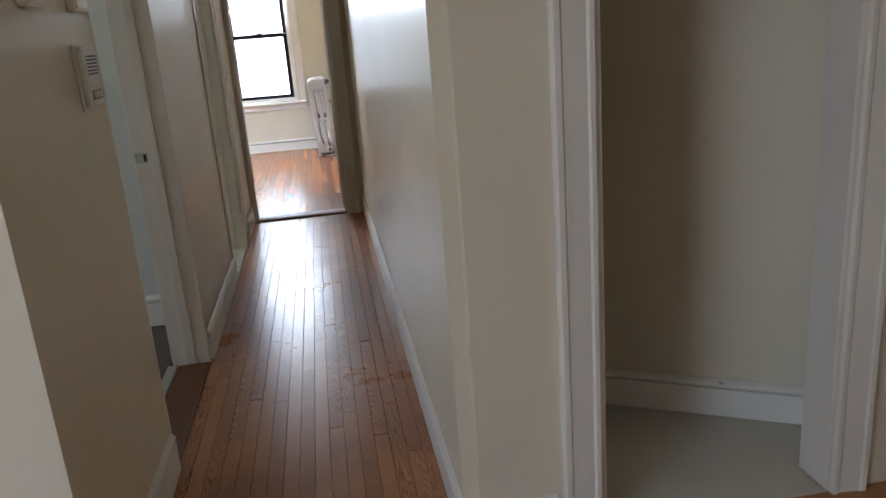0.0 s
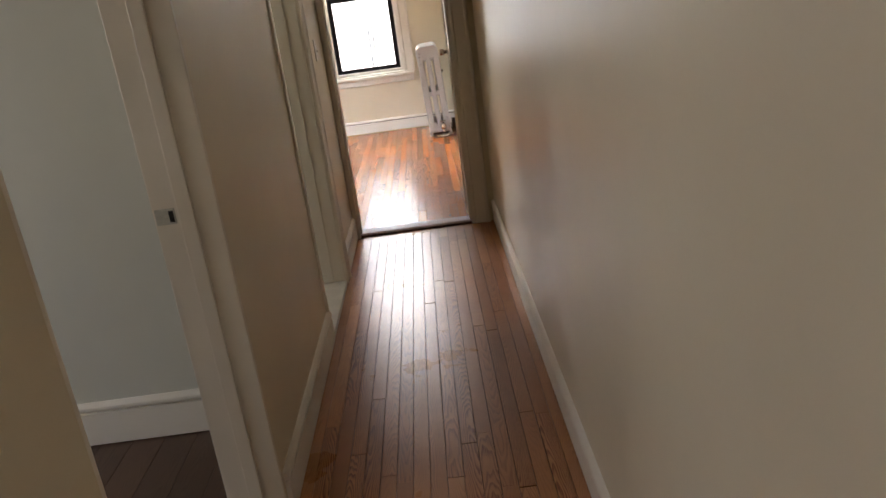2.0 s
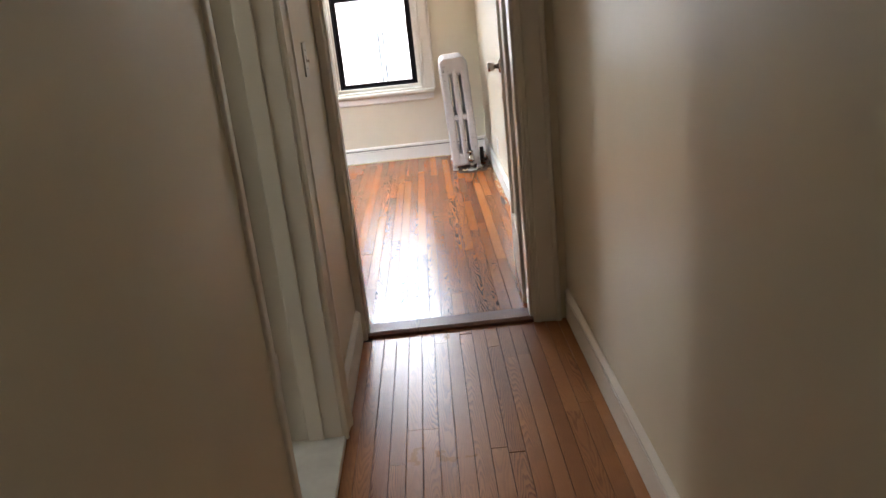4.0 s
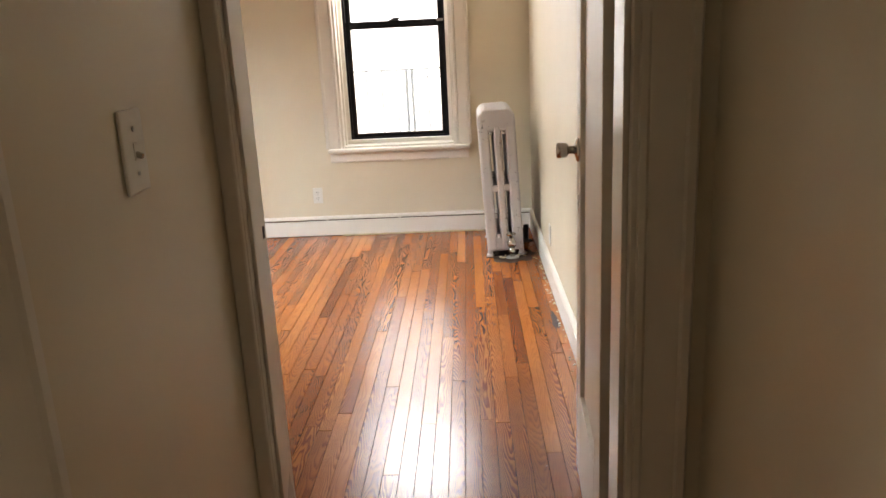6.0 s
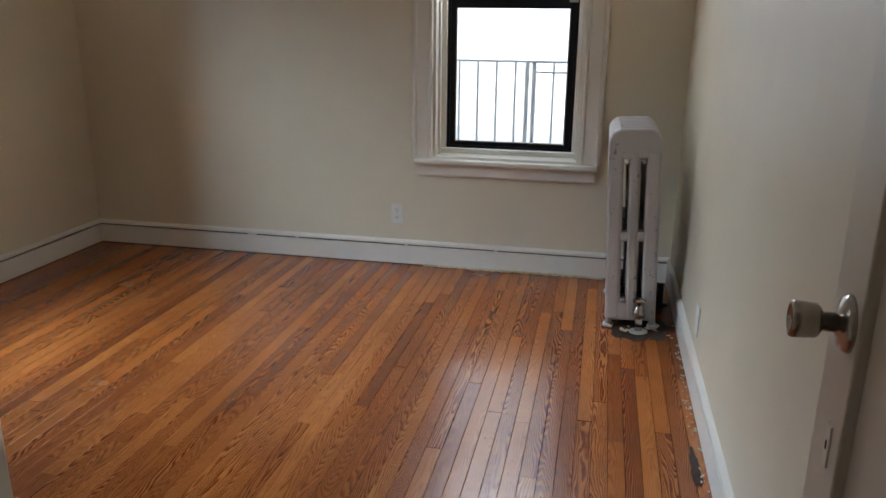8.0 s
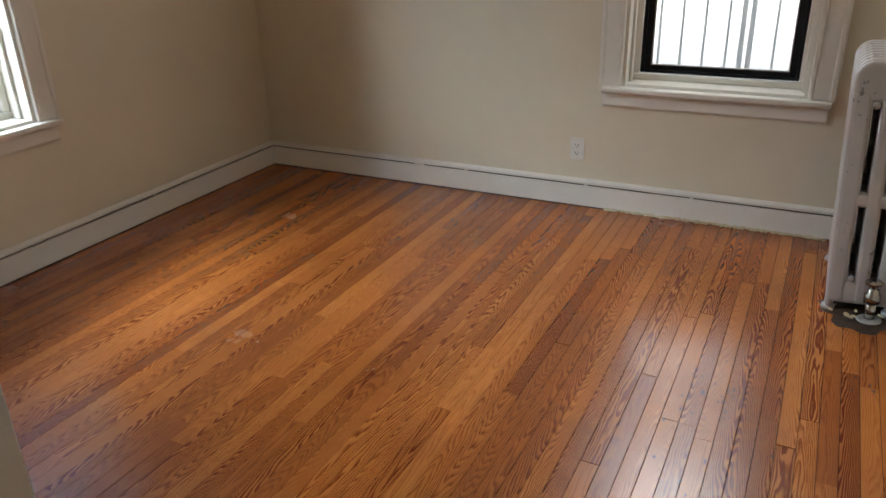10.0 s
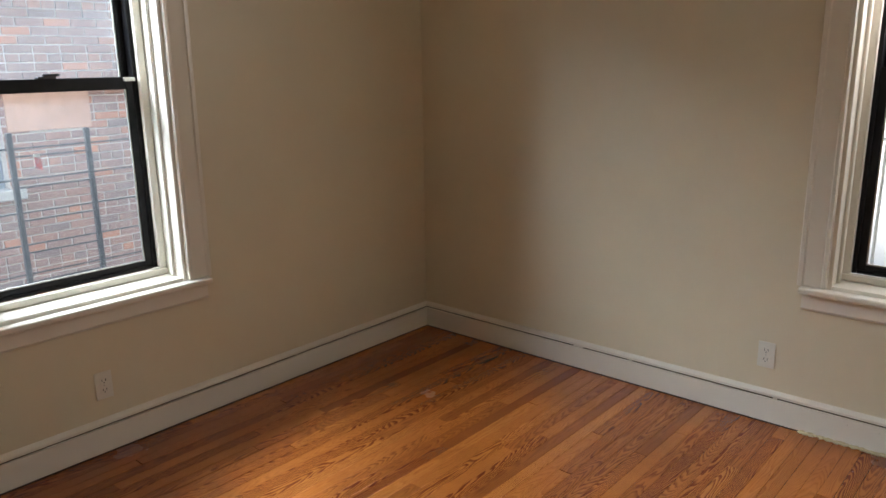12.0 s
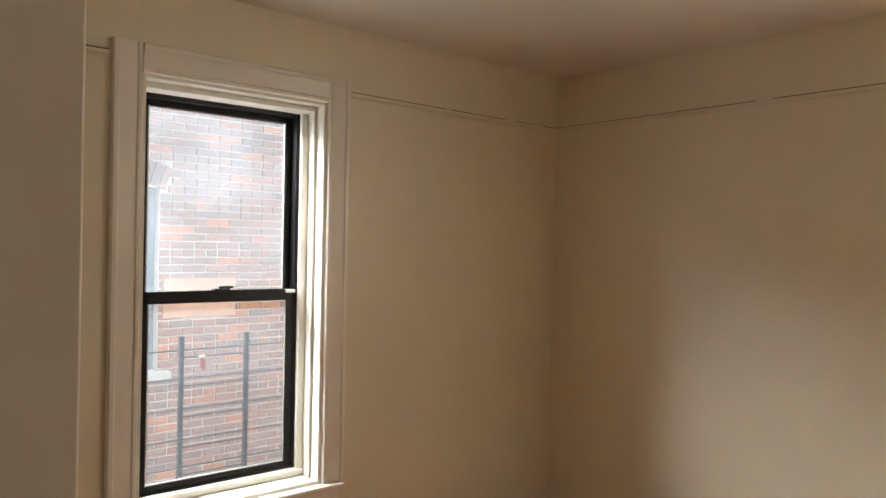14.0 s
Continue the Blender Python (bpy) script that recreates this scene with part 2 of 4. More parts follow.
M_STONE = plain("weathered_sill_stone", (0.30, 0.31, 0.31), 0.9, bump=0.3, scale=30)
M_GRIME_SHADE = plain("floor_grime", (0.055, 0.028, 0.015), 0.85, bump=0.3, scale=60, vary=0.5)
M_GROOVE_SHADE = plain("joint_dirt", (0.10, 0.075, 0.05), 0.95, scale=30, vary=0.5)
M_RAIL_SHADE = plain("joint_dust", (0.17, 0.12, 0.07), 0.95, scale=40, vary=0.4)
M_RED = plain("faded_red_scrap", (0.55, 0.06, 0.05), 0.7)

def dusty_glass(name, least, most):
    """Clear glass under a thin, uneven film of dust that scatters the light outside."""
    m, n, l, b = material(name)
    b.inputs["Base Color"].default_value = (0.97, 0.985, 0.98, 1)
    b.inputs["Roughness"].default_value = 0.0
    b.inputs["IOR"].default_value = 1.08
    b.inputs["Transmission Weight"].default_value = 1.0
    film = n.new("ShaderNodeBsdfTranslucent")
    film.inputs[0].default_value = (0.78, 0.87, 0.95, 1)
    dust = add(n, "ShaderNodeTexNoise", Scale=3.0, Detail=5.0, Roughness=0.6)
    tex = n.new("ShaderNodeTexCoord")
    l.new(tex.outputs["Object"], dust.inputs["Vector"])
    k = n.new("ShaderNodeMapRange")
    k.inputs[1].default_value, k.inputs[2].default_value = 0.3, 0.75
    k.inputs[3].default_value, k.inputs[4].default_value = least, most
    l.new(dust.outputs[0], k.inputs[0])
    veil = n.new("ShaderNodeMixShader")
    l.new(k.outputs[0], veil.inputs[0])
    l.new(b.outputs[0], veil.inputs[1])
    l.new(film.outputs[0], veil.inputs[2])
    l.new(veil.outputs[0], n["Material Output"].inputs[0])
    return m


glass = dusty_glass("window_glass", 0.020, 0.040)
hazy_glass = dusty_glass("dusty_window_glass", 0.022, 0.055)


# ---- mesh helpers ----
def cuboid(bm, x0, x1, y0, y1, z0, z1, soft=0.0):
    """A box between six planes, its edges softened."""
    made = bmesh.ops.create_cube(bm, size=1.0, matrix=Matrix.Translation(((x0 + x1) / 2, (y0 + y1) / 2, (z0 + z1) / 2)) @ Matrix.Diagonal((abs(x1 - x0), abs(y1 - y0), abs(z1 - z0), 1)))
    if soft > 0:
        edges = {e for v in made["verts"] for e in v.link_edges}
        bmesh.ops.bevel(bm, geom=list(edges), offset=soft, segments=2, affect="EDGES", profile=0.5)
    return bm


def box(*planes, soft=0.0):
    return cuboid(bmesh.new(), *planes, soft=soft)


def tube(bm, a, b, r, r2=None, sides=14, cap=True):
    a, b = Vector(a), Vector(b)
    turn = (b - a).to_track_quat("Z", "Y").to_matrix().to_4x4()
    bmesh.ops.create_cone(bm, cap_ends=cap, segments=sides, radius1=r, radius2=r if r2 is None else r2, depth=(b - a).length, matrix=Matrix.Translation((a + b) / 2) @ turn)
    return bm


def turned(profile, sides=24):
    """A lathe body round local z from pairs of radius and height."""
    bm = bmesh.new()
    rings = []
    for r, z in profile:
        rings.append([bm.verts.new((r * math.cos(2 * math.pi * i / sides), r * math.sin(2 * math.pi * i / sides), z)) for i in range(sides)])
    for a, b in zip(rings, rings[1:]):
        for i in range(sides):
            bm.faces.new((a[i], a[(i + 1) % sides], b[(i + 1) % sides], b[i]))
    bm.faces.new(rings[0][::-1])
    bm.faces.new(rings[-1])
    return bm


def swept(profile, a, b, out, up=(0, 0, 1)):
    """A moulding: the profile's (out, up) pairs carried from a to b."""
    bm = bmesh.new()
    out, up = Vector(out), Vector(up)
    ends = []
    for p in (Vector(a), Vector(b)):
        ends.append([bm.verts.new(p + out * o + up * u) for o, u in profile])
    n = len(profile)
    for i in range(n):
        bm.faces.new((ends[0][i], ends[0][(i + 1) % n], ends[1][(i + 1) % n], ends[1][i]))
    bm.faces.new(ends[0][::-1])
    bm.faces.new(ends[1])
    bmesh.ops.recalc_face_normals(bm, faces=bm.faces)
    return bm


def mesh_from(name, bm, mat, smooth=False):
    me = bpy.data.meshes.new(name)
    bm.to_mesh(me)
    bm.free()
    me.materials.append(mat)
    if smooth:
        for p in me.polygons:
            p.use_smooth = True
    return me


def part(name, bm, mat, parent, label="", smooth=False, m=None):
    ob = new(name, mesh_from(name, bm, mat, smooth))
    ob.parent = parent
    if m is not None:
        ob.matrix_basis = m
    return tagged(ob, label)


def thing(name, label, category, at=None, group="", kind=""):
    ob = new(name)
    ob.empty_display_size = 0.1
    if at is not None:
        ob.matrix_basis = at
    return tagged(ob, label, category, group, kind)


def structure(name, bm, mat, label="", category="wall"):
    return tagged(new(name, mesh_from(name, bm, mat)), label, category, "", "structure")


def blocks(*boxes, soft=0.0):
    bm = bmesh.new()
    for b in boxes:
        cuboid(bm, *b, soft=soft)
    return bm


# ---- plan ----
HL, HR = -0.265, 0.64          # hall walls
BW, BE, BN, BS = -2.84, 0.625, 10.38, 6.58   # bedroom walls
CEIL, HEAD = 2.65, 2.06

# hall
structure("wall_hall_left", blocks((HL - 0.165, HL, 1.91, 2.80, 0, CEIL), (HL - 0.165, HL, 3.72, 4.96, 0, CEIL), (HL - 0.165, HL, 5.66, 6.45, 0, CEIL),
          (HL - 0.165, HL, 2.80, 3.72, HEAD, CEIL), (HL - 0.165, HL, 4.96, 5.66, HEAD, CEIL)), M_HALL, "cream gloss-painted plaster hall wall with two doorways")
mouth = blocks((HR, HR + 0.16, 2.10, 6.45, 0, CEIL))
bmesh.ops.bevel(mouth, geom=[e for e in mouth.edges if all(abs(v.co.x - HR) < 0.01 and v.co.y < 2.11 for v in e.verts)], offset=0.045, segments=8, affect="EDGES")
structure("wall_hall_right", mouth, M_HALL, "long cream gloss-painted plaster hall wall")
structure("wall_hall_end", blocks((-3.1, -1.52, 6.45, BS, 0, CEIL), (-0.75, -0.245, 6.45, 6.565, 0, CEIL), (0.488, 0.80, 6.45, BS, 0, CEIL),
          (-0.245, 0.488, 6.45, BS, HEAD, CEIL), (-1.52, -0.75, 6.45, BS, HEAD, CEIL)), M_WALL, "cream wall between hall and bedroom with doorway")
# bedroom
structure("wall_bedroom_east", blocks((BE, 0.80, BS, BN, 0, CEIL)), M_WALL, "plain cream bedroom wall beside the open door")
structure("wall_bedroom_north", blocks((-3.1, -0.70, BN, BN + 0.28, 0, CEIL), (0.11, 0.80, BN, BN + 0.28, 0, CEIL),
          (-0.70, 0.11, BN, BN + 0.28, 0, 0.60), (-0.70, 0.11, BN, BN + 0.28, 2.30, CEIL)), M_WALL, "cream bedroom wall with one tall window")
structure("wall_bedroom_west", blocks((-3.12, BW, BS, 8.055, 0, CEIL), (-3.12, BW, 8.862, BN, 0, CEIL), (-3.12, BW, 8.055, 8.862, 0, 0.60), (-3.12, BW, 8.055, 8.862, 2.30, CEIL)),
          M_WALL, "cream bedroom wall with a window onto brickwork")
structure("ceiling_bedroom", blocks((-3.12, 0.80, BS, BN + 0.28, CEIL, CEIL + 0.2)), M_CEIL, "plain off-white plaster ceiling", "ceiling")
structure("ceiling_hall", blocks((-3.12, 2.6, -3.1, BS, CEIL, CEIL + 0.2)), M_CEIL, "plain off-white plaster ceiling", "ceiling")
# foyer in which the walk begins
structure("wall_foyer_left_front", blocks((-2.9, HL - 0.165, 1.91, 1.99, 0, CEIL)), M_WALL, "cream wall beside the hall mouth")
structure("wall_foyer_front", blocks((HR + 0.16, 1.03, 2.10, 2.22, 0, CEIL), (1.735, 2.5, 2.10, 2.22, 0, CEIL), (1.03, 1.735, 2.10, 2.22, HEAD, CEIL)), M_WALL, "cream wall with a closet doorway")
structure("wall_foyer_east", blocks((2.5, 2.6, -3.1, 3.3, 0, CEIL)), M_WALL)
structure("wall_foyer_west", blocks((-3.0, -2.9, -3.1, -2.2, 0, CEIL), (-3.0, -2.9, -0.2, 1.99, 0, CEIL), (-3.0, -2.9, -2.2, -0.2, 0, 0.7), (-3.0, -2.9, -2.2, -0.2, 2.3, CEIL)), M_WALL)
structure("wall_foyer_back", blocks((-3.0, 2.6, -3.2, -3.1, 0, CEIL)), M_WALL)
# closet behind the foyer wall
CLOSET_A, CLOSET_B = Vector((0.80, 3.108)), Vector((2.20, 2.285))   # the back wall runs slantwise
closet_way = (CLOSET_B - CLOSET_A).normalized()
closet_in = Vector((closet_way.y, -closet_way.x))
structure("wall_closet_back", swept([(0, 0), (-0.12, 0), (-0.12, CEIL), (0, CEIL)], (*CLOSET_A, 0), (*CLOSET_B, 0), (*closet_in, 0)), M_WALL, "off-white slanting closet back wall")
structure("wall_closet_side", blocks((2.20, 2.30, 2.22, 2.50, 0, CEIL)), M_WALL)
structure("floor_closet", blocks((HR + 0.16, 2.5, 2.10, 3.2, -0.1, 0.002)), M_CLOSET, "off-white painted closet floor", "floor")
# side room behind the first doorway
structure("wall_side_room_north", blocks((-2.9, HL - 0.165, 4.30, 4.42, 0, CEIL)), M_BATH, "pale green-white side room wall")
# unseen openings, added to hold the side room and bathroom lamps
structure("wall_side_room_west", blocks((-3.0, -2.9, 1.99, 2.4, 0, CEIL), (-3.0, -2.9, 3.6, 4.8, 0, CEIL), (-3.0, -2.9, 5.4, 6.45, 0, CEIL), (-3.0, -2.9, 4.8, 5.4, 0, 1.25), (-3.0, -2.9, 4.8, 5.4, 2.15, CEIL), (-3.0, -2.9, 2.4, 3.6, 0, 0.7), (-3.0, -2.9, 2.4, 3.6, 2.2, CEIL)), M_BATH)
# closet in the bedroom's south wall
structure("wall_bedroom_closet", blocks((-1.70, -1.55, 5.90, 6.45, 0, CEIL), (-0.72, -0.62, 5.90, 6.45, 0, CEIL), (-1.70, -0.62, 5.80, 5.90, 0, CEIL)), M_WALL)

# sub-floors under the boards
structure("floor_base", blocks((-3.1, 2.6, -3.2, BN + 0.28, -0.25, -0.012)), M_SUB, "dark sub-floor", "floor")
structure("floor_foyer", blocks((-2.9, 2.5, -3.1, 1.91, -0.012, 0.0), (HL, 2.5, 1.91, 2.10, -0.012, 0.0)), M_HOAK, "worn varnished oak foyer floor", "floor")
structure("floor_bathroom", blocks((-2.9, HL - 0.165, 4.42, 6.45, -0.012, 0.004)), M_MARBLE, "pale bathroom floor", "floor")


# ---- mouldings ----
BASE = [(0, 0), (0.016, 0), (0.0165, 0.106), (0.003, 0.1075), (0.003, 0.1145), (0.016, 0.1155), (0.019, 0.120), (0.018, 0.128), (0.011, 0.135), (0.005, 0.140), (0, 0.141)]
CASING = [(0, 0), (0.012, 0), (0.020, 0.004), (0.020, 0.016), (0.014, 0.022), (0.016, 0.040), (0.019, 0.070), (0.021, 0.084), (0.026, 0.090), (0.026, 0.104), (0.018, 0.110), (0, 0.110)]
RAIL = [(0, 0), (0.005, 0), (0.010, 0.006), (0.011, 0.014), (0.009, 0.020), (0, 0.021)]


def skirting(a, b, out, label="white painted wooden baseboard with worn cap moulding", tall=1.0, dark_groove=True):
    outline = [(o, u * tall) for o, u in BASE]
    ob = tagged(new("baseboard", mesh_from("baseboard", swept(outline, (*a, 0.005), (*b, 0.005), (*out, 0)), M_BASE)), label, "baseboard", "", "structure")
    # shade of the open joint under the cap, painted as dark strips in runs
    r = random.Random(int(100 * (a[0] + 7 * a[1])))
    long = math.dist(a, b)
    k = 0.01
    while dark_groove and k < long - 0.05:
        e = min(k + r.uniform(0.15, 0.9), long - 0.01)
        p, q = [tuple(a[i] + (b[i] - a[i]) * v / long for i in (0, 1)) for v in (k, e)]
        d = r.uniform(0.0065, 0.0125)
        part("joint_dirt", swept([(0.004, 0.108 * tall), (d, 0.108 * tall), (d, 0.114 * tall), (0.004, 0.114 * tall)], (*p, 0.005), (*q, 0.005), (*out, 0)), M_GROOVE_SHADE, ob)
        k = e + r.choice((0.0, 0.02, 0.06))
    return ob


skirting((BW, BN), (BE, BN), (0, -1))
skirting((BW, BS), (BW, BN), (1, 0))
skirting((BE, 6.60), (BE, BN), (-1, 0))
skirting((BW, BS), (-1.55, BS), (0, 1))
skirting((HR, 2.145), (HR, 6.43), (-1, 0))
skirting((HL, 1.91), (HL, 2.785), (1, 0))
skirting((HL, 3.735), (HL, 4.95), (1, 0))
skirting((HL, 5.785), (HL, 6.43), (1, 0))
skirting((-2.9, 4.30), (HL - 0.165, 4.30), (0, -1), tall=1.2, dark_groove=False)
skirting(tuple(CLOSET_A), tuple(CLOSET_B), tuple(closet_in), dark_groove=False)
skirting((HR + 0.045, 2.10), (0.90, 2.10), (0, -1))

for a, b, o in (((BW, BN), (BE, BN), (0, -1)), ((BW, BS), (BW, 7.945), (1, 0)), ((BW, 8.974), (BW, BN), (1, 0)), ((BE, BS), (BE, BN), (-1, 0))):
    rail = tagged(new("picture_rail", mesh_from("picture_rail", swept(RAIL, (*a, 2.343), (*b, 2.343), (*o, 0)), M_WALL)), "thin cream-painted wooden picture rail with dark strips for the shade of its open joint", "trim", "", "structure")
    # dark strips paint the open joint's shade above the rail, broken here and there
    k, rr = 0.0, random.Random(len(rail.name) + int(10 * abs(a[1])))
    while k < 0.97:
        e = min(k + rr.uniform(0.05, 0.22), 0.995)
        p, q = [tuple(a[i] + (b[i] - a[i]) * v for i in (0, 1)) for v in (k + 0.004, e)]
        d = rr.uniform(0.001, 0.0030)
        part("joint_dust", swept([(0.001, 0.0212), (0.0095, 0.0212), (0.0095, 0.0212 + d), (0.001, 0.0212 + d)], (*p, 2.343), (*q, 2.343), (*o, 0)), M_RAIL_SHADE, rail)
        k = e + rr.choice((0.0, 0.0, 0.02, 0.05))


def casing_leg(name, parent, foot, top, out, side):
    """An upright moulding: foot and top on the wall, side pointing away from the opening."""
    return part(name, swept(CASING, foot, top, out, side), M_TRIM, parent)


# bedroom doorway: jambs, hall-side casing, stops, saddle
frame_bed = thing("door_1", "cream-painted bedroom door frame with moulded casing", "door frame", kind="structure")
part("jamb", box(-0.252, -0.230, 6.435, 6.572, 0, HEAD + 0.02, soft=0.002), M_TRIM, frame_bed)
part("jamb", box(0.486, 0.508, 6.435, 6.595, 0, HEAD + 0.02, soft=0.002), M_TRIM, frame_bed)
part("head", box(-0.230, 0.486, 6.435, 6.595, HEAD - 0.02, HEAD + 0.02, soft=0.002), M_TRIM, frame_bed)
part("stop", box(-0.230, -0.222, 6.455, 6.520, 0.02, HEAD - 0.02, soft=0.002), M_TRIM, frame_bed)
part("stop", box(0.474, 0.486, 6.455, 6.550, 0.02, HEAD - 0.02, soft=0.002), M_TRIM, frame_bed)
casing_leg("casing", frame_bed, (0.496, 6.45, 0), (0.496, 6.45, HEAD + 0.12), (0, -1, 0), (1, 0, 0))
part("casing", box(HL + 0.001, -0.232, 6.425, 6.45, 0, HEAD + 0.12, soft=0.004), M_TRIM, frame_bed)
casing_leg("casing", frame_bed, (HL, 6.45, HEAD), (0.60, 6.45, HEAD), (0, -1, 0), (0, 0, 1))
casing_leg("casing", frame_bed, (-0.248, 6.565, 0), (-0.248, 6.565, HEAD + 0.1), (0, 1, 0), (-1, 0, 0))
part("strike_plate", box(-0.2315, -0.2285, 6.528, 6.560, 0.94, 1.00, soft=0.001), M_TRIM, frame_bed)
part("strike_hole", box(-0.2285, -0.2275, 6.540, 6.552, 0.960, 0.985), M_DARK, frame_bed)
part("saddle", swept([(0, 0), (0, 0.012), (0.02, 0.020), (0.11, 0.022), (0.135, 0.008), (0.135, 0)], (-0.230, 6.445, 0), (0.486, 6.445, 0), (0, 1, 0)), M_SADDLE, frame_bed, "worn dark wooden threshold")

# first doorway, to the side room
frame_side = thing("door_2", "cream-painted bare doorway with worn jambs", "door frame", kind="structure")
part("jamb", box(HL - 0.168, HL + 0.002, 3.706, 3.722, 0, HEAD, soft=0.003), M_TRIM, frame_side)
part("jamb", box(HL - 0.168, HL + 0.002, 2.797, 2.812, 0, HEAD, soft=0.006), M_TRIM, frame_side)
part("stop", box(HL - 0.100, HL - 0.060, 3.694, 3.706, 0.01, HEAD, soft=0.003), M_TRIM, frame_side)
part("strike_plate", box(HL - 0.162, HL - 0.110, 3.7035, 3.7065, 0.950, 0.992, soft=0.001), M_SILVER, frame_side)
part("strike_hole", box(HL - 0.126, HL - 0.114, 3.7020, 3.7036, 0.956, 0.986), M_DARK, frame_side)
part("saddle", box(HL - 0.145, HL + 0.004, 2.812, 3.706, -0.01, 0.006, soft=0.003), M_SADDLE, frame_side, "scuffed brown wooden threshold")
part("metal_strip", box(HL - 0.190, HL - 0.145, 2.812, 3.706, -0.01, 0.010, soft=0.003), M_SILVER, frame_side, "dull aluminium floor strip")

# second doorway, to the bathroom
frame_bath = thing("door_3", "cream-painted bathroom door frame with moulded casing", "door frame", kind="structure")
part("jamb", box(HL - 0.168, HL + 0.004, 5.645, 5.662, 0, HEAD, soft=0.003), M_TRIM, frame_bath)
part("jamb", box(HL - 0.168, HL + 0.004, 4.958, 4.975, 0, HEAD, soft=0.003), M_TRIM, frame_bath)
part("stop", box(HL - 0.110, HL - 0.055, 5.632, 5.645, 0.02, HEAD, soft=0.004), M_TRIM, frame_bath)
part("bead", box(HL - 0.012, HL + 0.010, 4.930, 4.962, 0, HEAD, soft=0.004), M_TRIM, frame_bath)
casing_leg("casing", frame_bath, (HL, 5.655, 0), (HL, 5.655, HEAD + 0.1), (1, 0, 0), (0, 1, 0))
casing_leg("casing", frame_bath, (HL, 4.96, HEAD), (HL, 5.765, HEAD), (1, 0, 0), (0, 0, 1))
part("saddle", box(HL - 0.17, HL + 0.012, 4.975, 5.645, -0.01, 0.022, soft=0.004), M_MARBLE, frame_bath, "white marble threshold")

# closet doorway in the foyer
frame_closet = thing("door_4", "cream-painted closet door frame with moulded casing", "door frame", kind="structure")
casing_leg("casing", frame_closet, (1.026, 2.10, 0), (1.026, 2.10, HEAD + 0.11), (0, -1, 0), (-1, 0, 0))
casing_leg("casing", frame_closet, (1.736, 2.10, 0), (1.736, 2.10, HEAD + 0.11), (0, -1, 0), (1, 0, 0))
casing_leg("casing", frame_closet, (1.026, 2.10, HEAD), (1.736, 2.10, HEAD), (0, -1, 0), (0, 0, 1))
part("jamb", box(1.026, 1.042, 2.095, 2.225, 0.012, HEAD, soft=0.003), M_TRIM, frame_closet)
part("jamb", box(1.720, 1.736, 2.095, 2.225, 0.012, HEAD, soft=0.003), M_TRIM, frame_closet)


# ---- doors ----
def knob_set(parent, at, out, mat, label):
    """A rose and a drum knob standing out of a door face."""
    turn = Vector(out).to_track_quat("Z", "Y").to_matrix().to_4x4()
    rose = part("rose", turned([(0.033, 0), (0.033, 0.003), (0.029, 0.008), (0.016, 0.011), (0.013, 0.013)]), mat, parent, label, True, Matrix.Translation(at) @ turn)
    part("knob", turned([(0.011, 0.010), (0.011, 0.028), (0.016, 0.030), (0.0195, 0.034), (0.0215, 0.056), (0.0200, 0.060), (0.015, 0.061), (0.013, 0.058)]), mat, rose, "", True)
    return rose


def panel_door(name, label, wide, at, mat=None, high=2.03, thick=0.038):
    """A one-panel door: hinge edge on local x = 0, leaf along +x, thickness along +y."""
    mat = mat or M_DOOR
    d = thing(name, label, "door", at)
    st, top, bottom = 0.115, 0.12, 0.30
    part("stile", box(0, st, 0, thick, 0.012, high, soft=0.003), mat, d)
    part("stile", box(wide - st, wide, 0, thick, 0.012, high, soft=0.003), mat, d)
    part("rail", box(st, wide - st, 0, thick, high - top, high, soft=0.002), mat, d)
    part("rail", box(st, wide - st, 0, thick, 0.012, bottom, soft=0.002), mat, d)
    part("panel", box(st - 0.01, wide - st + 0.01, 0.013, thick - 0.013, bottom - 0.01, high - top + 0.01), mat, d)
    return d


bed_door = panel_door("bedroom_door", "cream-painted panelled wooden door standing open into the bedroom", 0.60, pose(0.512, 6.610, 0.006, 0, 0, 86.8), thick=0.048)
knob_set(bed_door, (0.525, 0.048, 1.02), (0, 1, 0), M_CHROME, "worn chrome knob set")
part("keyhole_plate", box(0.516, 0.534, 0.047, 0.0505, 0.845, 0.897, soft=0.0012), M_TRIM, bed_door, "painted-over keyhole plate")
part("keyhole", box(0.523, 0.527, 0.0495, 0.0512, 0.866, 0.876), M_DARK, bed_door)
knob_set(bed_door, (0.525, 0.0, 1.02), (0, -1, 0), M_CHROME, "worn chrome knob set")
for z in (0.25, 1.75):
    part("hinge", tube(bmesh.new(), (-0.004, 0.0, z), (-0.004, 0.0, z + 0.09), 0.007), M_TRIM, bed_door, "paint-covered hinge", True)

closet_door = panel_door("closet_door", "cream-painted wooden closet door standing open into the bedroom", 0.68, pose(-0.770, 6.605, 0.006, 0, 0, 90.0))
knob_set(closet_door, (0.575, 0.0, 0.82), (0, -1, 0), M_BRASS, "tarnished dark brass knob")
part("keyhole_plate", turned([(0.016, 0), (0.016, 0.003), (0.010, 0.004)]), M_PLASTIC, closet_door, "small painted keyhole plate", True, pose(0.575, 0.0, 0.755, 90, 0, 0))

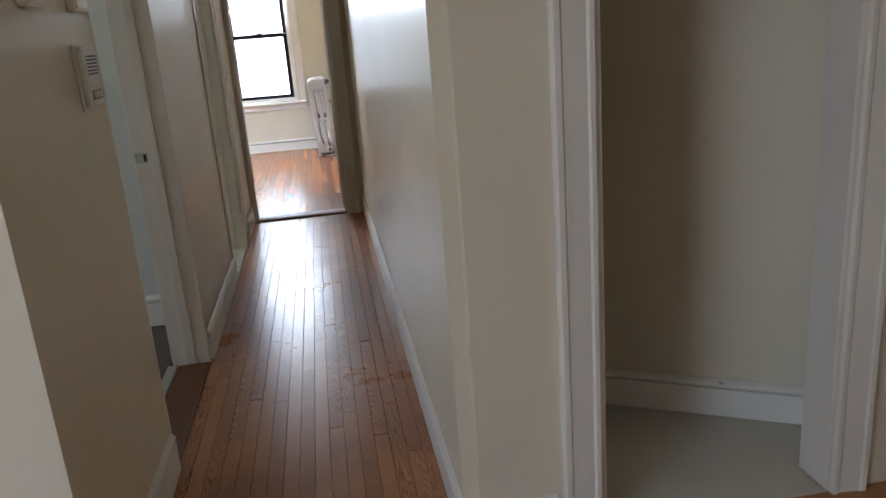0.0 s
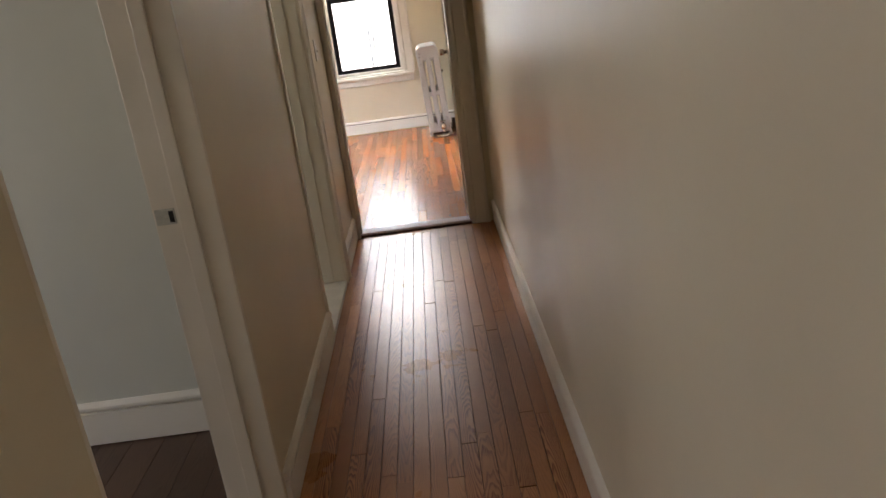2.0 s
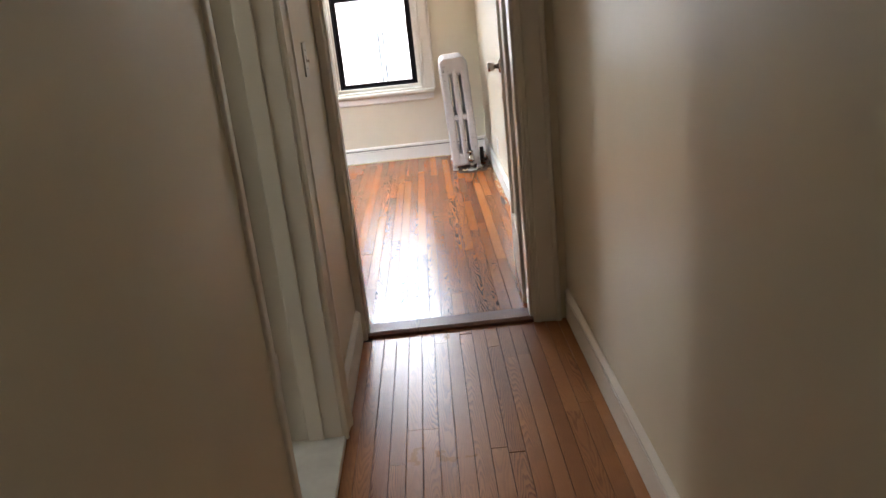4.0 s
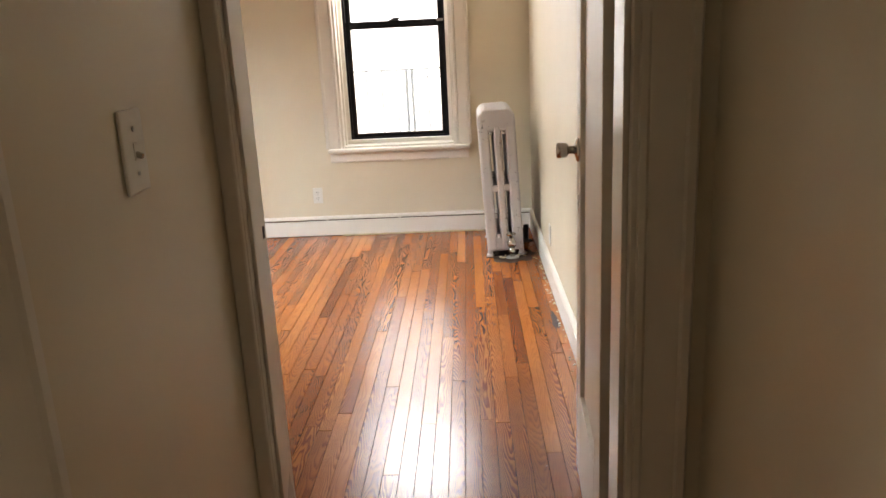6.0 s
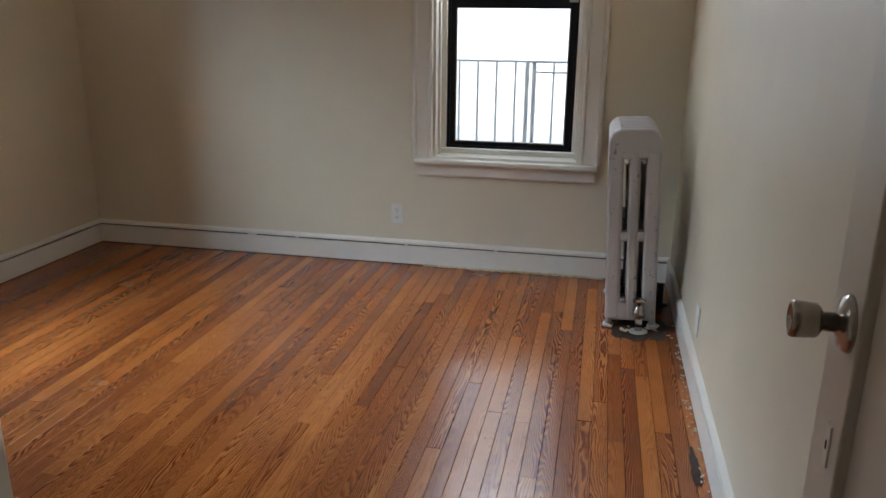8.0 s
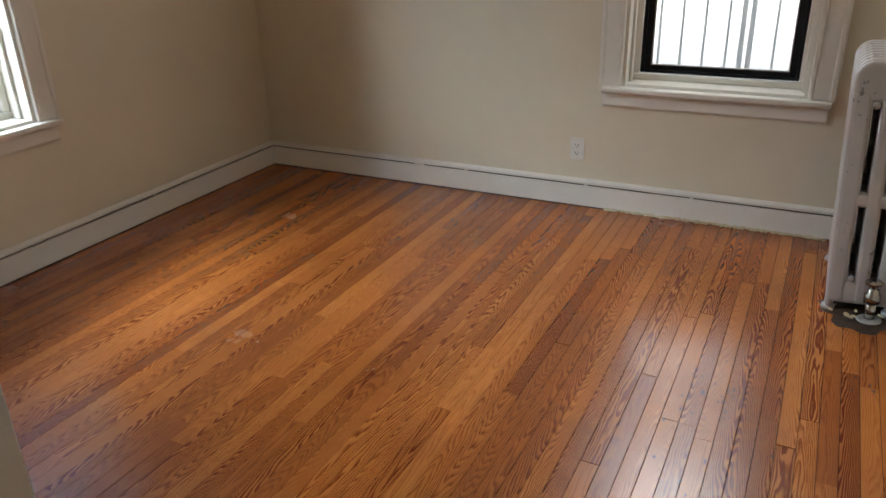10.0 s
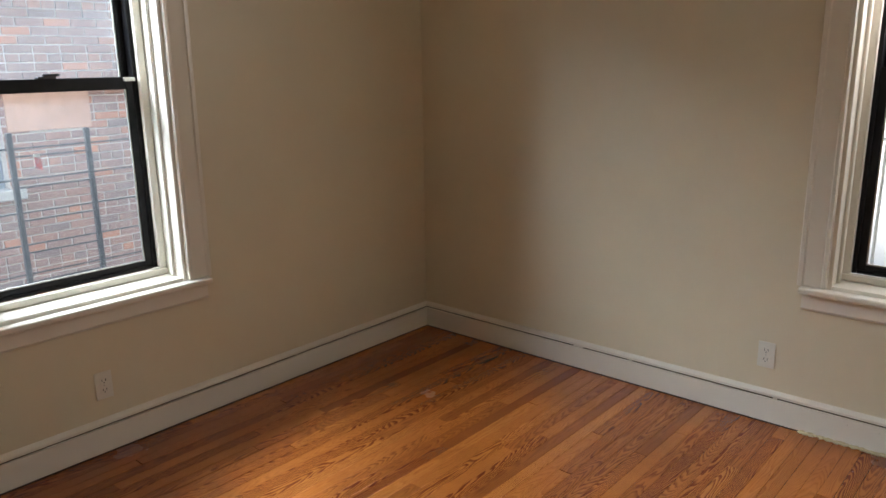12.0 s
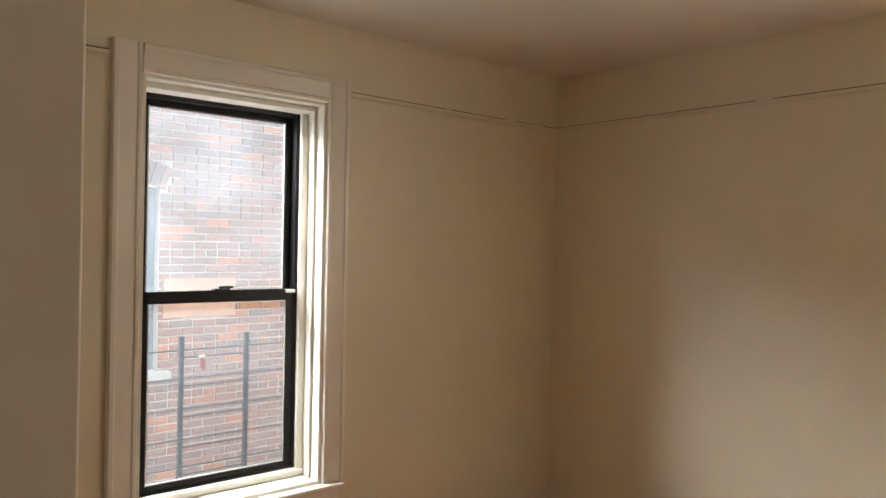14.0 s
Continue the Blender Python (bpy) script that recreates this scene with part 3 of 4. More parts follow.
bath_door = panel_door("bathroom_door", "pale grey-green painted bathroom door standing open inwards", 0.68, pose(-0.436, 5.640, 0.006, 0, 0, 181.0), M_BATH)
part("painted_edge", box(0.001, 0.020, 0.036, 0.0405, 0.013, 2.029, soft=0.001), M_TRIM, bath_door, "cream-painted edge strip")
for z in (0.25, 1.75):
    h = part("hinge", box(-0.010, 0.004, -0.004, 0.034, z, z + 0.09, soft=0.002), M_TRIM, bath_door, "chipped painted hinge")
    part("hinge_pin", tube(bmesh.new(), (-0.008, 0.040, z - 0.01), (-0.008, 0.040, z + 0.10), 0.007), M_TRIM, h, "", True)


# ---- windows ----
def sash_window(name, label, at):
    """A double-hung window. Local x runs along the wall, y out of the room, z up from the floor; x = 0 is its middle, y = 0 the wall face."""
    w = thing(name, label, "window", at, kind="structure")
    half = 0.403
    # reveal lining
    for s in (-1, 1):
        x0, x1 = sorted((s * half, s * (half - 0.018)))
        part("jamb", box(x0, x1, -0.004, 0.24, 0.60, 2.305, soft=0.002), M_TRIM, w)
        x0, x1 = sorted((s * (half - 0.018), s * (half - 0.032)))
        part("stop", box(x0, x1, 0.055, 0.080, 0.64, 2.29, soft=0.004), M_TRIM, w)
        x0, x1 = sorted((s * (half - 0.018), s * (half - 0.050)))
        part("blind_stop", box(x0, x1, 0.125, 0.150, 0.64, 2.29, soft=0.004), M_TRIM, w)
    part("head", box(-half + 0.018, half - 0.018, -0.004, 0.24, 2.287, 2.305, soft=0.002), M_TRIM, w)
    part("head_stop", box(-half + 0.018, half - 0.018, 0.055, 0.150, 2.262, 2.287, soft=0.004), M_TRIM, w)
    part("inner_sill", box(-half + 0.018, half - 0.018, 0.0, 0.24, 0.600, 0.640, soft=0.003), M_TRIM, w)
    part("sill_riser", box(-half + 0.018, half - 0.018, 0.115, 0.150, 0.640, 0.668, soft=0.004), M_TRIM, w)
    # casing, stool and apron
    for s in (-1, 1):
        part("casing", swept(CASING, (s * (half - 0.002), 0, 0.628), (s * (half - 0.002), 0, 2.41), (0, -1, 0), (s, 0, 0)), M_TRIM, w)
    part("casing", swept(CASING, (-half + 0.002, 0, 2.300), (half - 0.002, 0, 2.300), (0, -1, 0), (0, 0, 1)), M_TRIM, w)
    part("stool", box(-0.497, 0.497, -0.052, 0.0, 0.600, 0.626, soft=0.007), M_TRIM, w)
    part("apron", swept([(0, 0), (0.012, 0), (0.018, 0.010), (0.016, 0.062), (0.022, 0.068), (0.022, 0.072), (0, 0.072)], (-0.487, 0, 0.528), (0.487, 0, 0.528), (0, -1, 0)), M_TRIM, w)
    # black metal frame and the two sashes
    fw, z0, z1, zm = 0.360, 0.668, 2.262, 1.455
    fr = part("window_frame", blocks((-fw - 0.01, -fw + 0.022, 0.150, 0.225, z0, z1), (fw - 0.022, fw + 0.01, 0.150, 0.225, z0, z1), (-fw + 0.022, fw - 0.022, 0.150, 0.225, z1 - 0.018, z1), (-fw + 0.022, fw - 0.022, 0.150, 0.225, z0, z0 + 0.014), soft=0.003), M_BLACK, w, "black enamelled metal frame")
    g = fw - 0.022
    for nm, lo, hi, y in (("lower_sash", z0 + 0.014, zm + 0.022, 0.158), ("upper_sash", zm - 0.022, z1 - 0.018, 0.190)):
        r, tr = 0.030, (0.050 if nm == "lower_sash" else 0.024)
        s = part(nm, blocks((-g, -g + r, y, y + 0.026, lo, hi), (g - r, g, y, y + 0.026, lo, hi), (-g + r, g - r, y, y + 0.026, lo, lo + 0.022), (-g + r, g - r, y, y + 0.026, hi - tr, hi), soft=0.002), M_BLACK, w, "black metal sash")
        pane = part("pane", box(-g + r - 0.004, g - r + 0.004, y + 0.011, y + 0.014, lo + 0.018, hi - tr + 0.004), glass if nm == "lower_sash" else hazy_glass, s)
        pane.visible_shadow = False
        bead = 0.006
        part("glazing_bead", blocks((-g + r, -g + r + bead, y + 0.004, y + 0.010, lo + 0.022, hi - tr), (g - r - bead, g - r, y + 0.004, y + 0.010, lo + 0.022, hi - tr), (-g + r + bead, g - r - bead, y + 0.004, y + 0.010, lo + 0.022, lo + 0.022 + bead)), M_SILVER, s, "pale glazing bead")
    part("sash_lock", blocks((-0.035, 0.035, 0.150, 0.176, zm + 0.022, zm + 0.030), (-0.012, 0.050, 0.152, 0.164, zm + 0.030, zm + 0.040), soft=0.002), M_IRON, w)
    part("tilt_latch", box(g - 0.040, g + 0.006, 0.144, 0.160, zm + 0.004, zm + 0.020, soft=0.002), M_SILVER, w)
    return w


sash_window("window_1", "tall double-hung window with black metal sashes and white casing", pose(-0.295, BN, 0, 0, 0, 0))
sash_window("window_2", "tall double-hung window with black metal sashes overlooking brickwork", pose(BW, 8.458, 0, 0, 0, 90))


# ---- radiator ----
def radiator(at):
    r = thing("radiator", "chipped off-white cast-iron column radiator standing in the corner", "radiator", at)
    n, pitch, wide, high = 9, 0.058, 0.215, 0.935
    for i in range(n):
        y = i * pitch
        bm = bmesh.new()
        for x0, x1 in ((-0.1075, -0.046), (-0.023, 0.023), (0.046, 0.1075)):
            cuboid(bm, x0, x1, y, y + 0.055, 0.040, high - 0.10, soft=0.013)
        for z0, z1 in ((0.418, 0.470), (0.036, 0.135)):
            cuboid(bm, -0.104, 0.104, y + 0.003, y + 0.045, z0, z1, soft=0.014)
        # rounded shoulders
        outline = [(-0.1075, 0.795)] + [(sx * (0.0525 + 0.055 * math.cos(a)), high - 0.060 + 0.060 * math.sin(a)) for sx, a in [(-1, radians(d)) for d in (0, 20, 40, 60, 80)] + [(1, radians(d)) for d in (80, 60, 40, 20, 0)]] + [(0.1075, 0.795)]
        front = [bm.verts.new((x, y + 0.002, z)) for x, z in outline]
        back = [bm.verts.new((x, y + 0.037, z)) for x, z in outline]
        rim = [bm.faces.new(front), bm.faces.new(back[::-1])]
        for k in range(len(outline)):
            j = (k + 1) % len(outline)
            rim.append(bm.faces.new((front[j], front[k], back[k], back[j])))
        bmesh.ops.recalc_face_normals(bm, faces=rim)
        bmesh.ops.bevel(bm, geom=list({e for f in rim[:2] for e in f.edges}), offset=0.016, segments=3, affect="EDGES", profile=0.5)
        part("section", bm, M_RAD, r, "", False)
    for x in (-0.0345, 0.0345):
        for z in (0.788, 0.140):
            part("boss", tube(bmesh.new(), (x, -0.004, z), (x, 0.02, z), 0.011, sides=14), M_RAD, r, "", True)
    for y in (0.004, (n - 1) * pitch + 0.004):
        for s in (-1, 1):
            bm = bmesh.new()
            tube(bm, (s * 0.088, y + 0.018, 0.11), (s * 0.094, y + 0.018, 0.018), 0.020, 0.014)
            tube(bm, (s * 0.094, y + 0.018, 0.018), (s * 0.096, y + 0.018, 0.0), 0.022, 0.024)
            part("leg", bm, M_RAD, r, "", True)
    valve = part("valve", tube(bmesh.new(), (0.035, -0.035, 0.0), (0.035, -0.035, 0.075), 0.017), M_CHROME, r, "grimy chrome steam valve", True)
    part("valve_body", turned([(0.019, 0.07), (0.026, 0.075), (0.026, 0.105), (0.018, 0.112), (0.018, 0.125), (0.010, 0.128), (0.010, 0.15)], 16), M_CHROME, valve, "", True, pose(0.035, -0.035, 0))
    part("valve_handle", turned([(0.004, 0.145), (0.028, 0.148), (0.030, 0.155), (0.020, 0.163), (0.004, 0.165)], 9), M_CHROME, valve, "", False, pose(0.035, -0.035, 0))
    part("floor_collar", turned([(0.040, 0.0), (0.040, 0.003), (0.030, 0.007), (0.018, 0.009)], 20), M_SILVER, valve, "", True, pose(0.035, -0.035, 0.001))
    part("nipple", tube(bmesh.new(), (0.035, -0.035, 0.09), (0.035, 0.01, 0.12), 0.014), M_RUST, r, "", True)
    part("bleed_valve", tube(bmesh.new(), (wide / 2 - 0.01, 0.40, 0.62), (wide / 2 + 0.02, 0.40, 0.62), 0.012), M_CHROME, r, "", True)
    return r


radiator(pose(0.404, 9.66, 0.0, 0, -2.8, 0) @ Matrix.Diagonal((1.05, 1.0, 0.985, 1)))
pipe = thing("steam_riser", "dark grimy steam pipe behind the radiator", "pipe", pose(0.555, 10.02, 0))
part("riser_pipe", tube(bmesh.new(), (0, 0, 0.0), (0, 0, 0.11), 0.018), M_RUST, pipe, "", True)
part("collar", turned([(0.045, 0.0), (0.045, 0.004), (0.026, 0.012)], 20), M_RUST, pipe, "", True)


# ---- wall plates ----
def outlet(at, label):
    o = thing("outlet", label, "outlet", at, group="wall outlets")
    part("plate", box(-0.035, 0.035, -0.006, 0.0, -0.057, 0.057, soft=0.003), M_PLASTIC, o)
    for z in (-0.020, 0.020):
        s = part("socket", box(-0.016, 0.016, -0.0085, -0.006, z - 0.014, z + 0.014, soft=0.001), M_PLASTIC, o)
        part("slot", box(-0.008, -0.006, -0.0095, -0.0084, z - 0.002, z + 0.008), M_DARK, s)
        part("slot", box(0.006, 0.008, -0.0095, -0.0084, z - 0.002, z + 0.008), M_DARK, s)
        part("earth_hole", box(-0.002, 0.002, -0.0095, -0.0084, z - 0.010, z - 0.006), M_DARK, s)
    part("screw", tube(bmesh.new(), (0, -0.0075, 0), (0, -0.006, 0), 0.003, sides=10), M_SILVER, o)
    return o


outlet(pose(-0.900, BN, 0.298), "white duplex outlet below the far window")
outlet(pose(BW, 8.452, 0.283, 0, 0, 90), "white duplex outlet below the brick-facing window")
blank = thing("blank_plate", "white blank cover plate low on the bedroom wall", "wall plate", pose(BE, 9.13, 0.268, 0, 0, -90))
part("plate", box(-0.035, 0.035, -0.007, 0.0, -0.057, 0.057, soft=0.003), M_PLASTIC, blank)

switch = thing("light_switch", "cream toggle light switch on the hall wall", "light switch", pose(HL, 6.085, 1.205, 0, 0, 90))
part("plate", box(-0.035, 0.035, -0.006, 0.0, -0.057, 0.057, soft=0.003), M_PLASTIC, switch)
part("collar", box(-0.006, 0.006, -0.0075, -0.006, -0.012, 0.012), M_PLASTIC, switch)
part("toggle", swept([(-0.006, -0.004), (0.014, -0.010), (0.016, -0.004), (-0.006, 0.006)], (-0.0035, 0, 0), (0.0035, 0, 0), (0, -1, 0)), M_CHROME, switch, "worn metal toggle")
for z in (-0.03, 0.03):
    part("screw", tube(bmesh.new(), (0, -0.0075, z), (0, -0.006, z), 0.003, sides=10), M_SILVER, switch)

# intercom beside the first doorway
icom = thing("intercom", "white plastic wall intercom with speaker grille and three buttons", "intercom", pose(HL, 2.628, 1.352, 0, 0, 90))
part("back_plate", box(-0.074, 0.074, -0.010, 0.0, -0.089, 0.089, soft=0.004), M_PLASTIC, icom)
part("cover", box(-0.067, 0.067, -0.028, -0.010, -0.082, 0.082, soft=0.006), M_PLASTIC, icom)
grille = part("grille", box(-0.054, 0.054, -0.0288, -0.0279, 0.002, 0.064, soft=0.0003), M_PLASTIC, icom, "slotted speaker grille")
for j in range(6):
    for i in range(8):
        part("slot", box(-0.050 + i * 0.0130, -0.0415 + i * 0.0130, -0.0294, -0.0287, 0.007 + j * 0.0094, 0.0112 + j * 0.0094), M_DARK, grille)
for x in (-0.034, 0.0, 0.034):
    b = part("button", box(x - 0.007, x + 0.007, -0.040, -0.028, -0.055, -0.037, soft=0.002), M_PLASTIC, icom)
    part("button_well", box(x - 0.0105, x + 0.0105, -0.0288, -0.0275, -0.060, -0.035), M_DARK, b)
for x in (-0.050, 0.050):
    part("screw", tube(bmesh.new(), (x, -0.0295, -0.072), (x, -0.0275, -0.072), 0.003, sides=10), M_SILVER, icom)

# painted-over boxes higher on the same wall
for y, w, label in ((2.655, 0.060, "small painted-over wall box above the intercom"), (2.285, 0.055, "small painted-over wall plate near the hall mouth")):
    wb = thing("wall_box", label, "wall box", pose(HL, y, 1.585, 0, 0, 90))
    part("body", box(-w, w, -0.024, 0.0, -0.058, 0.058, soft=0.005), M_TRIM, wb)
    part("cover", box(-w + 0.008, w - 0.008, -0.028, -0.024, -0.050, 0.050, soft=0.002), M_TRIM, wb)

# ---- outside ----
structure("ground", blocks((-400, 400, -400, 400, -3.4, -3.2)), M_GROUND, "grey concrete yard", "ground")
white_wall = thing("white_building", "pale whitewashed neighbouring building across the yard", "building")
part("wall", blocks((-4.2, 6, 14.0, 15.0, -3.2, 7.0)), M_WHITEWALL, white_wall)
part("coping", box(-4.25, 6.05, 13.95, 15.05, 7.0, 7.15, soft=0.02), M_STONE, white_wall)

landing = thing("fire_escape", "pale grey iron balcony railing outside the far window", "fire escape")
RY, RX0, RX1 = 11.60, -2.107, 1.6
part("top_rail", box(RX0, RX1, RY - 0.02, RY + 0.02, 1.098, 1.113, soft=0.003), M_GREYIRON, landing)
part("mid_rail", box(-0.25, RX1, RY - 0.015, RY + 0.015, 1.030, 1.042, soft=0.003), M_GREYIRON, landing)
for x in (-0.310, -0.262):
    part("ladder_stile", box(x - 0.014, x + 0.014, RY - 0.012, RY + 0.012, 0.255, 1.098, soft=0.003), M_GREYIRON, landing)
part("bottom_rail", box(RX0, RX1, RY - 0.015, RY + 0.015, 0.24, 0.255, soft=0.003), M_GREYIRON, landing)
for i in range(29):
    part("baluster", box(RX0 + 0.02 + i * 0.13, RX0 + 0.034 + i * 0.13, RY - 0.007, RY + 0.007, 0.255, 1.098), M_GREYIRON, landing)
for x in (RX0, RX1):
    part("post", box(x - 0.02, x + 0.02, RY - 0.02, RY + 0.02, -3.2, 1.12, soft=0.003), M_GREYIRON, landing)
part("platform", blocks(*[(RX0, RX1, 10.68 + i * 0.11, 10.73 + i * 0.11, 0.18, 0.195) for i in range(9)]), M_GREYIRON, landing, "slatted iron platform")

guard = thing("window_guard", "black iron window guard outside the window", "window guard")
GX = -3.15
for y in (8.350, 8.650):
    part("upright", box(GX - 0.010, GX + 0.010, y - 0.010, y + 0.010, 0.60, 1.275, soft=0.002), M_IRON, guard)
for i in range(5):
    z = (1.212, 1.090, 0.958, 0.827, 0.708)[i]
    part("bar", tube(bmesh.new(), (GX - 0.012, 8.06, z), (GX - 0.012, 8.86, z), 0.0036, sides=8), M_IRON, guard)
    part("bar", tube(bmesh.new(), (GX + 0.004, 8.35, z - 0.030), (GX + 0.004, 8.65, z - 0.030), 0.0036, sides=8), M_IRON, guard)

# neighbouring brick building beyond the west window
BX = -6.4
brick_house = thing("brick_building", "old red-brown brick building with an arched window", "building")
part("backing", blocks((BX - 0.6, BX - 0.008, 9.46, 16.0, -3.2, 3.6), (BX - 0.6, BX - 0.008, -4.0, 8.55, -3.2, 3.6), (BX - 0.6, BX - 0.008, 8.55, 9.46, -3.2, 0.50), (BX - 0.6, BX - 0.008, 8.55, 9.46, 2.13, 3.6)), M_MORTAR, brick_house, "grey mortar joints")
part("coping", box(BX - 0.65, BX + 0.03, -4.0, 16.0, 3.6, 3.75, soft=0.02), M_STONE, brick_house)
arch = part("arched_window", blocks((BX - 0.20, BX - 0.15, 8.55, 9.46, 0.50, 2.13)), M_DUSTY, brick_house, "dusty pale blue-grey arched window")
part("window_sill", box(BX - 0.15, BX + 0.06, 8.45, 9.56, 0.50, 0.58, soft=0.008), M_STONE, arch, "weathered stone sill")
part("sash_bar", box(BX - 0.15, BX - 0.11, 8.55, 9.46, 1.32, 1.38, soft=0.004), M_DUSTY, arch)
part("side_frame", box(BX - 0.15, BX - 0.10, 9.38, 9.46, 0.58, 2.13, soft=0.004), M_DUSTY, arch)
# arch ring of bricks on edge, springing from the jamb
for i in range(14):
    a = radians(71.8 + i * 2.8)
    part("brick", box(-0.005, 0.10, -0.033, 0.033, 0.0, 0.20, soft=0.004), M_BRICK, brick_house, "", False, Matrix.Translation((BX - 0.098, 9.005 + 1.5 * math.cos(a), 0.70 + 1.5 * math.sin(a))) @ Matrix.Rotation(a - radians(90), 4, "X"))
part("render_patch", box(BX - 0.03, BX + 0.006, 9.50, 10.16, 1.02, 1.36, soft=0.004), M_PATCH, brick_house, "smooth pinkish mortar patch")

# hanging scrap beyond the guard
scrap = thing("red_scrap", "small faded red scrap caught on the window guard", "scrap", pose(GX + 0.004, 8.435, 1.165))
part("cloth", swept([(0, 0), (0.004, 0), (0.006, -0.02), (0.004, -0.044), (0, -0.044), (0.001, -0.02)], (0, -0.004, 0.012), (0, 0.020, 0.0), (1, 0, 0)), M_RED, scrap)
part("tie", box(-0.004, 0.008, -0.008, 0.018, 0.010, 0.022, soft=0.003), M_PLASTIC, scrap)

# crumbled caulk and grime along the floor edges
rng = random.Random(5)


def crumbs(name, label, spots):
    bm = bmesh.new()
    for x, y, r in spots:
        bmesh.ops.create_icosphere(bm, subdivisions=1, radius=r, matrix=Matrix.Translation((x, y, r * 0.35)) @ Matrix.Rotation(rng.random() * 3, 4, "Z") @ Matrix.Diagonal((1.0 + rng.random(), 0.5 + 0.5 * rng.random(), 0.5, 1)))
    return tagged(new(name, mesh_from(name, bm, M_CRUMB)), label, "debris", "", "stuff")


crumbs("loose_caulk", "yellowed crumbled caulk along the baseboard", [(-0.74 + 1.02 * rng.random(), BN - 0.020 - 0.012 * rng.random() ** 2, 0.004 + 0.007 * rng.random()) for _ in range(190)])
crumbs("paint_flakes", "loose paint flakes along the wall edge", [(BE - 0.021 - 0.025 * rng.random() ** 2, 7.2 + 2.6 * rng.random(), 0.002 + 0.006 * rng.random()) for _ in range(70)])
crumbs("plaster_crumbs", "yellow plaster crumbs round the radiator foot", [(0.30 + 0.30 * rng.random(), 9.60 + 0.12 * rng.random(), 0.004 + 0.010 * rng.random()) for _ in range(16)])

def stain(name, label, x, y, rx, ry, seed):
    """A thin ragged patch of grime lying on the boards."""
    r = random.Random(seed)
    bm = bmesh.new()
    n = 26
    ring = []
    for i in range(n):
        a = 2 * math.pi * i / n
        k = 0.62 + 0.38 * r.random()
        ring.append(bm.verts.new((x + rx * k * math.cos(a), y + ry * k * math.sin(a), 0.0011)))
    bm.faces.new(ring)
    return tagged(new(name, mesh_from(name, bm, M_GRIME_SHADE)), label, "stain", "", "stuff")


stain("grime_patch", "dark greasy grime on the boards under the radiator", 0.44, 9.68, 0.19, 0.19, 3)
stain("floor_gouge", "dark worn gouge in the boards beside the wall", 0.578, 8.52, 0.020, 0.14, 4)
spots = random.Random(8)
for cx, cy, spread, count in ((-0.005, 8.88, 0.10, 26), (0.02, 8.45, 0.16, 16), (0.43, 9.20, 0.05, 6)):
    for k in range(count):
        stain("scuff", "small dark scuff worn into the varnish", cx + spots.gauss(0, spread * 0.5), cy + spots.gauss(0, spread), spots.uniform(0.001, 0.004), spots.uniform(0.003, 0.016), 100 + k)

strip = bmesh.new()
lo_edge, hi_edge = [], []
for i in range(161):
    x = -0.735 + i * 0.0061
    lo_edge.append(strip.verts.new((x, BN - 0.0195 - 0.012 * rng.random() ** 3, 0.001)))
    hi_edge.append(strip.verts.new((x, BN - 0.0168, 0.006 + 0.007 * rng.random())))
for i in range(160):
    strip.faces.new((lo_edge[i], lo_edge[i + 1], hi_edge[i + 1], hi_edge[i]))
tagged(new("caulk_bead", mesh_from("caulk_bead", strip, M_CRUMB)), "ragged yellowed caulk bead under the baseboard", "caulk", "", "structure")

# solid dark strips on the boards paint the shade of the gap under the baseboards
structure("floor_gap_north", blocks((BW + 0.02, -0.74, BN - 0.0205, BN - 0.0163, 0.0, 0.0045)), M_GRIME_SHADE, "dark strip painted for the shaded gap between baseboard and boards", "trim")
structure("floor_gap_west", blocks((BW + 0.0163, BW + 0.0205, BS + 0.1, BN - 0.0205, 0.0, 0.0045)), M_GRIME_SHADE, "dark strip painted for the shaded gap between baseboard and boards", "trim")

# bricks, lowest and nearest first as pieces of their own
BR_L, BR_H, JOINT = 0.200, 0.057, 0.011
brick_mesh = {}


def brick_shape(length):
    key = round(length, 2)
    if key not in brick_mesh:
        bm = box(-0.03, 0.0, 0.0, length, 0.0, BR_H)
        bmesh.ops.bevel(bm, geom=[e for e in bm.edges if all(v.co.x > -0.001 for v in e.verts)], offset=0.004, segments=1, affect="EDGES")
        brick_mesh[key] = mesh_from("brick", bm, M_BRICK)
    return brick_mesh[key]


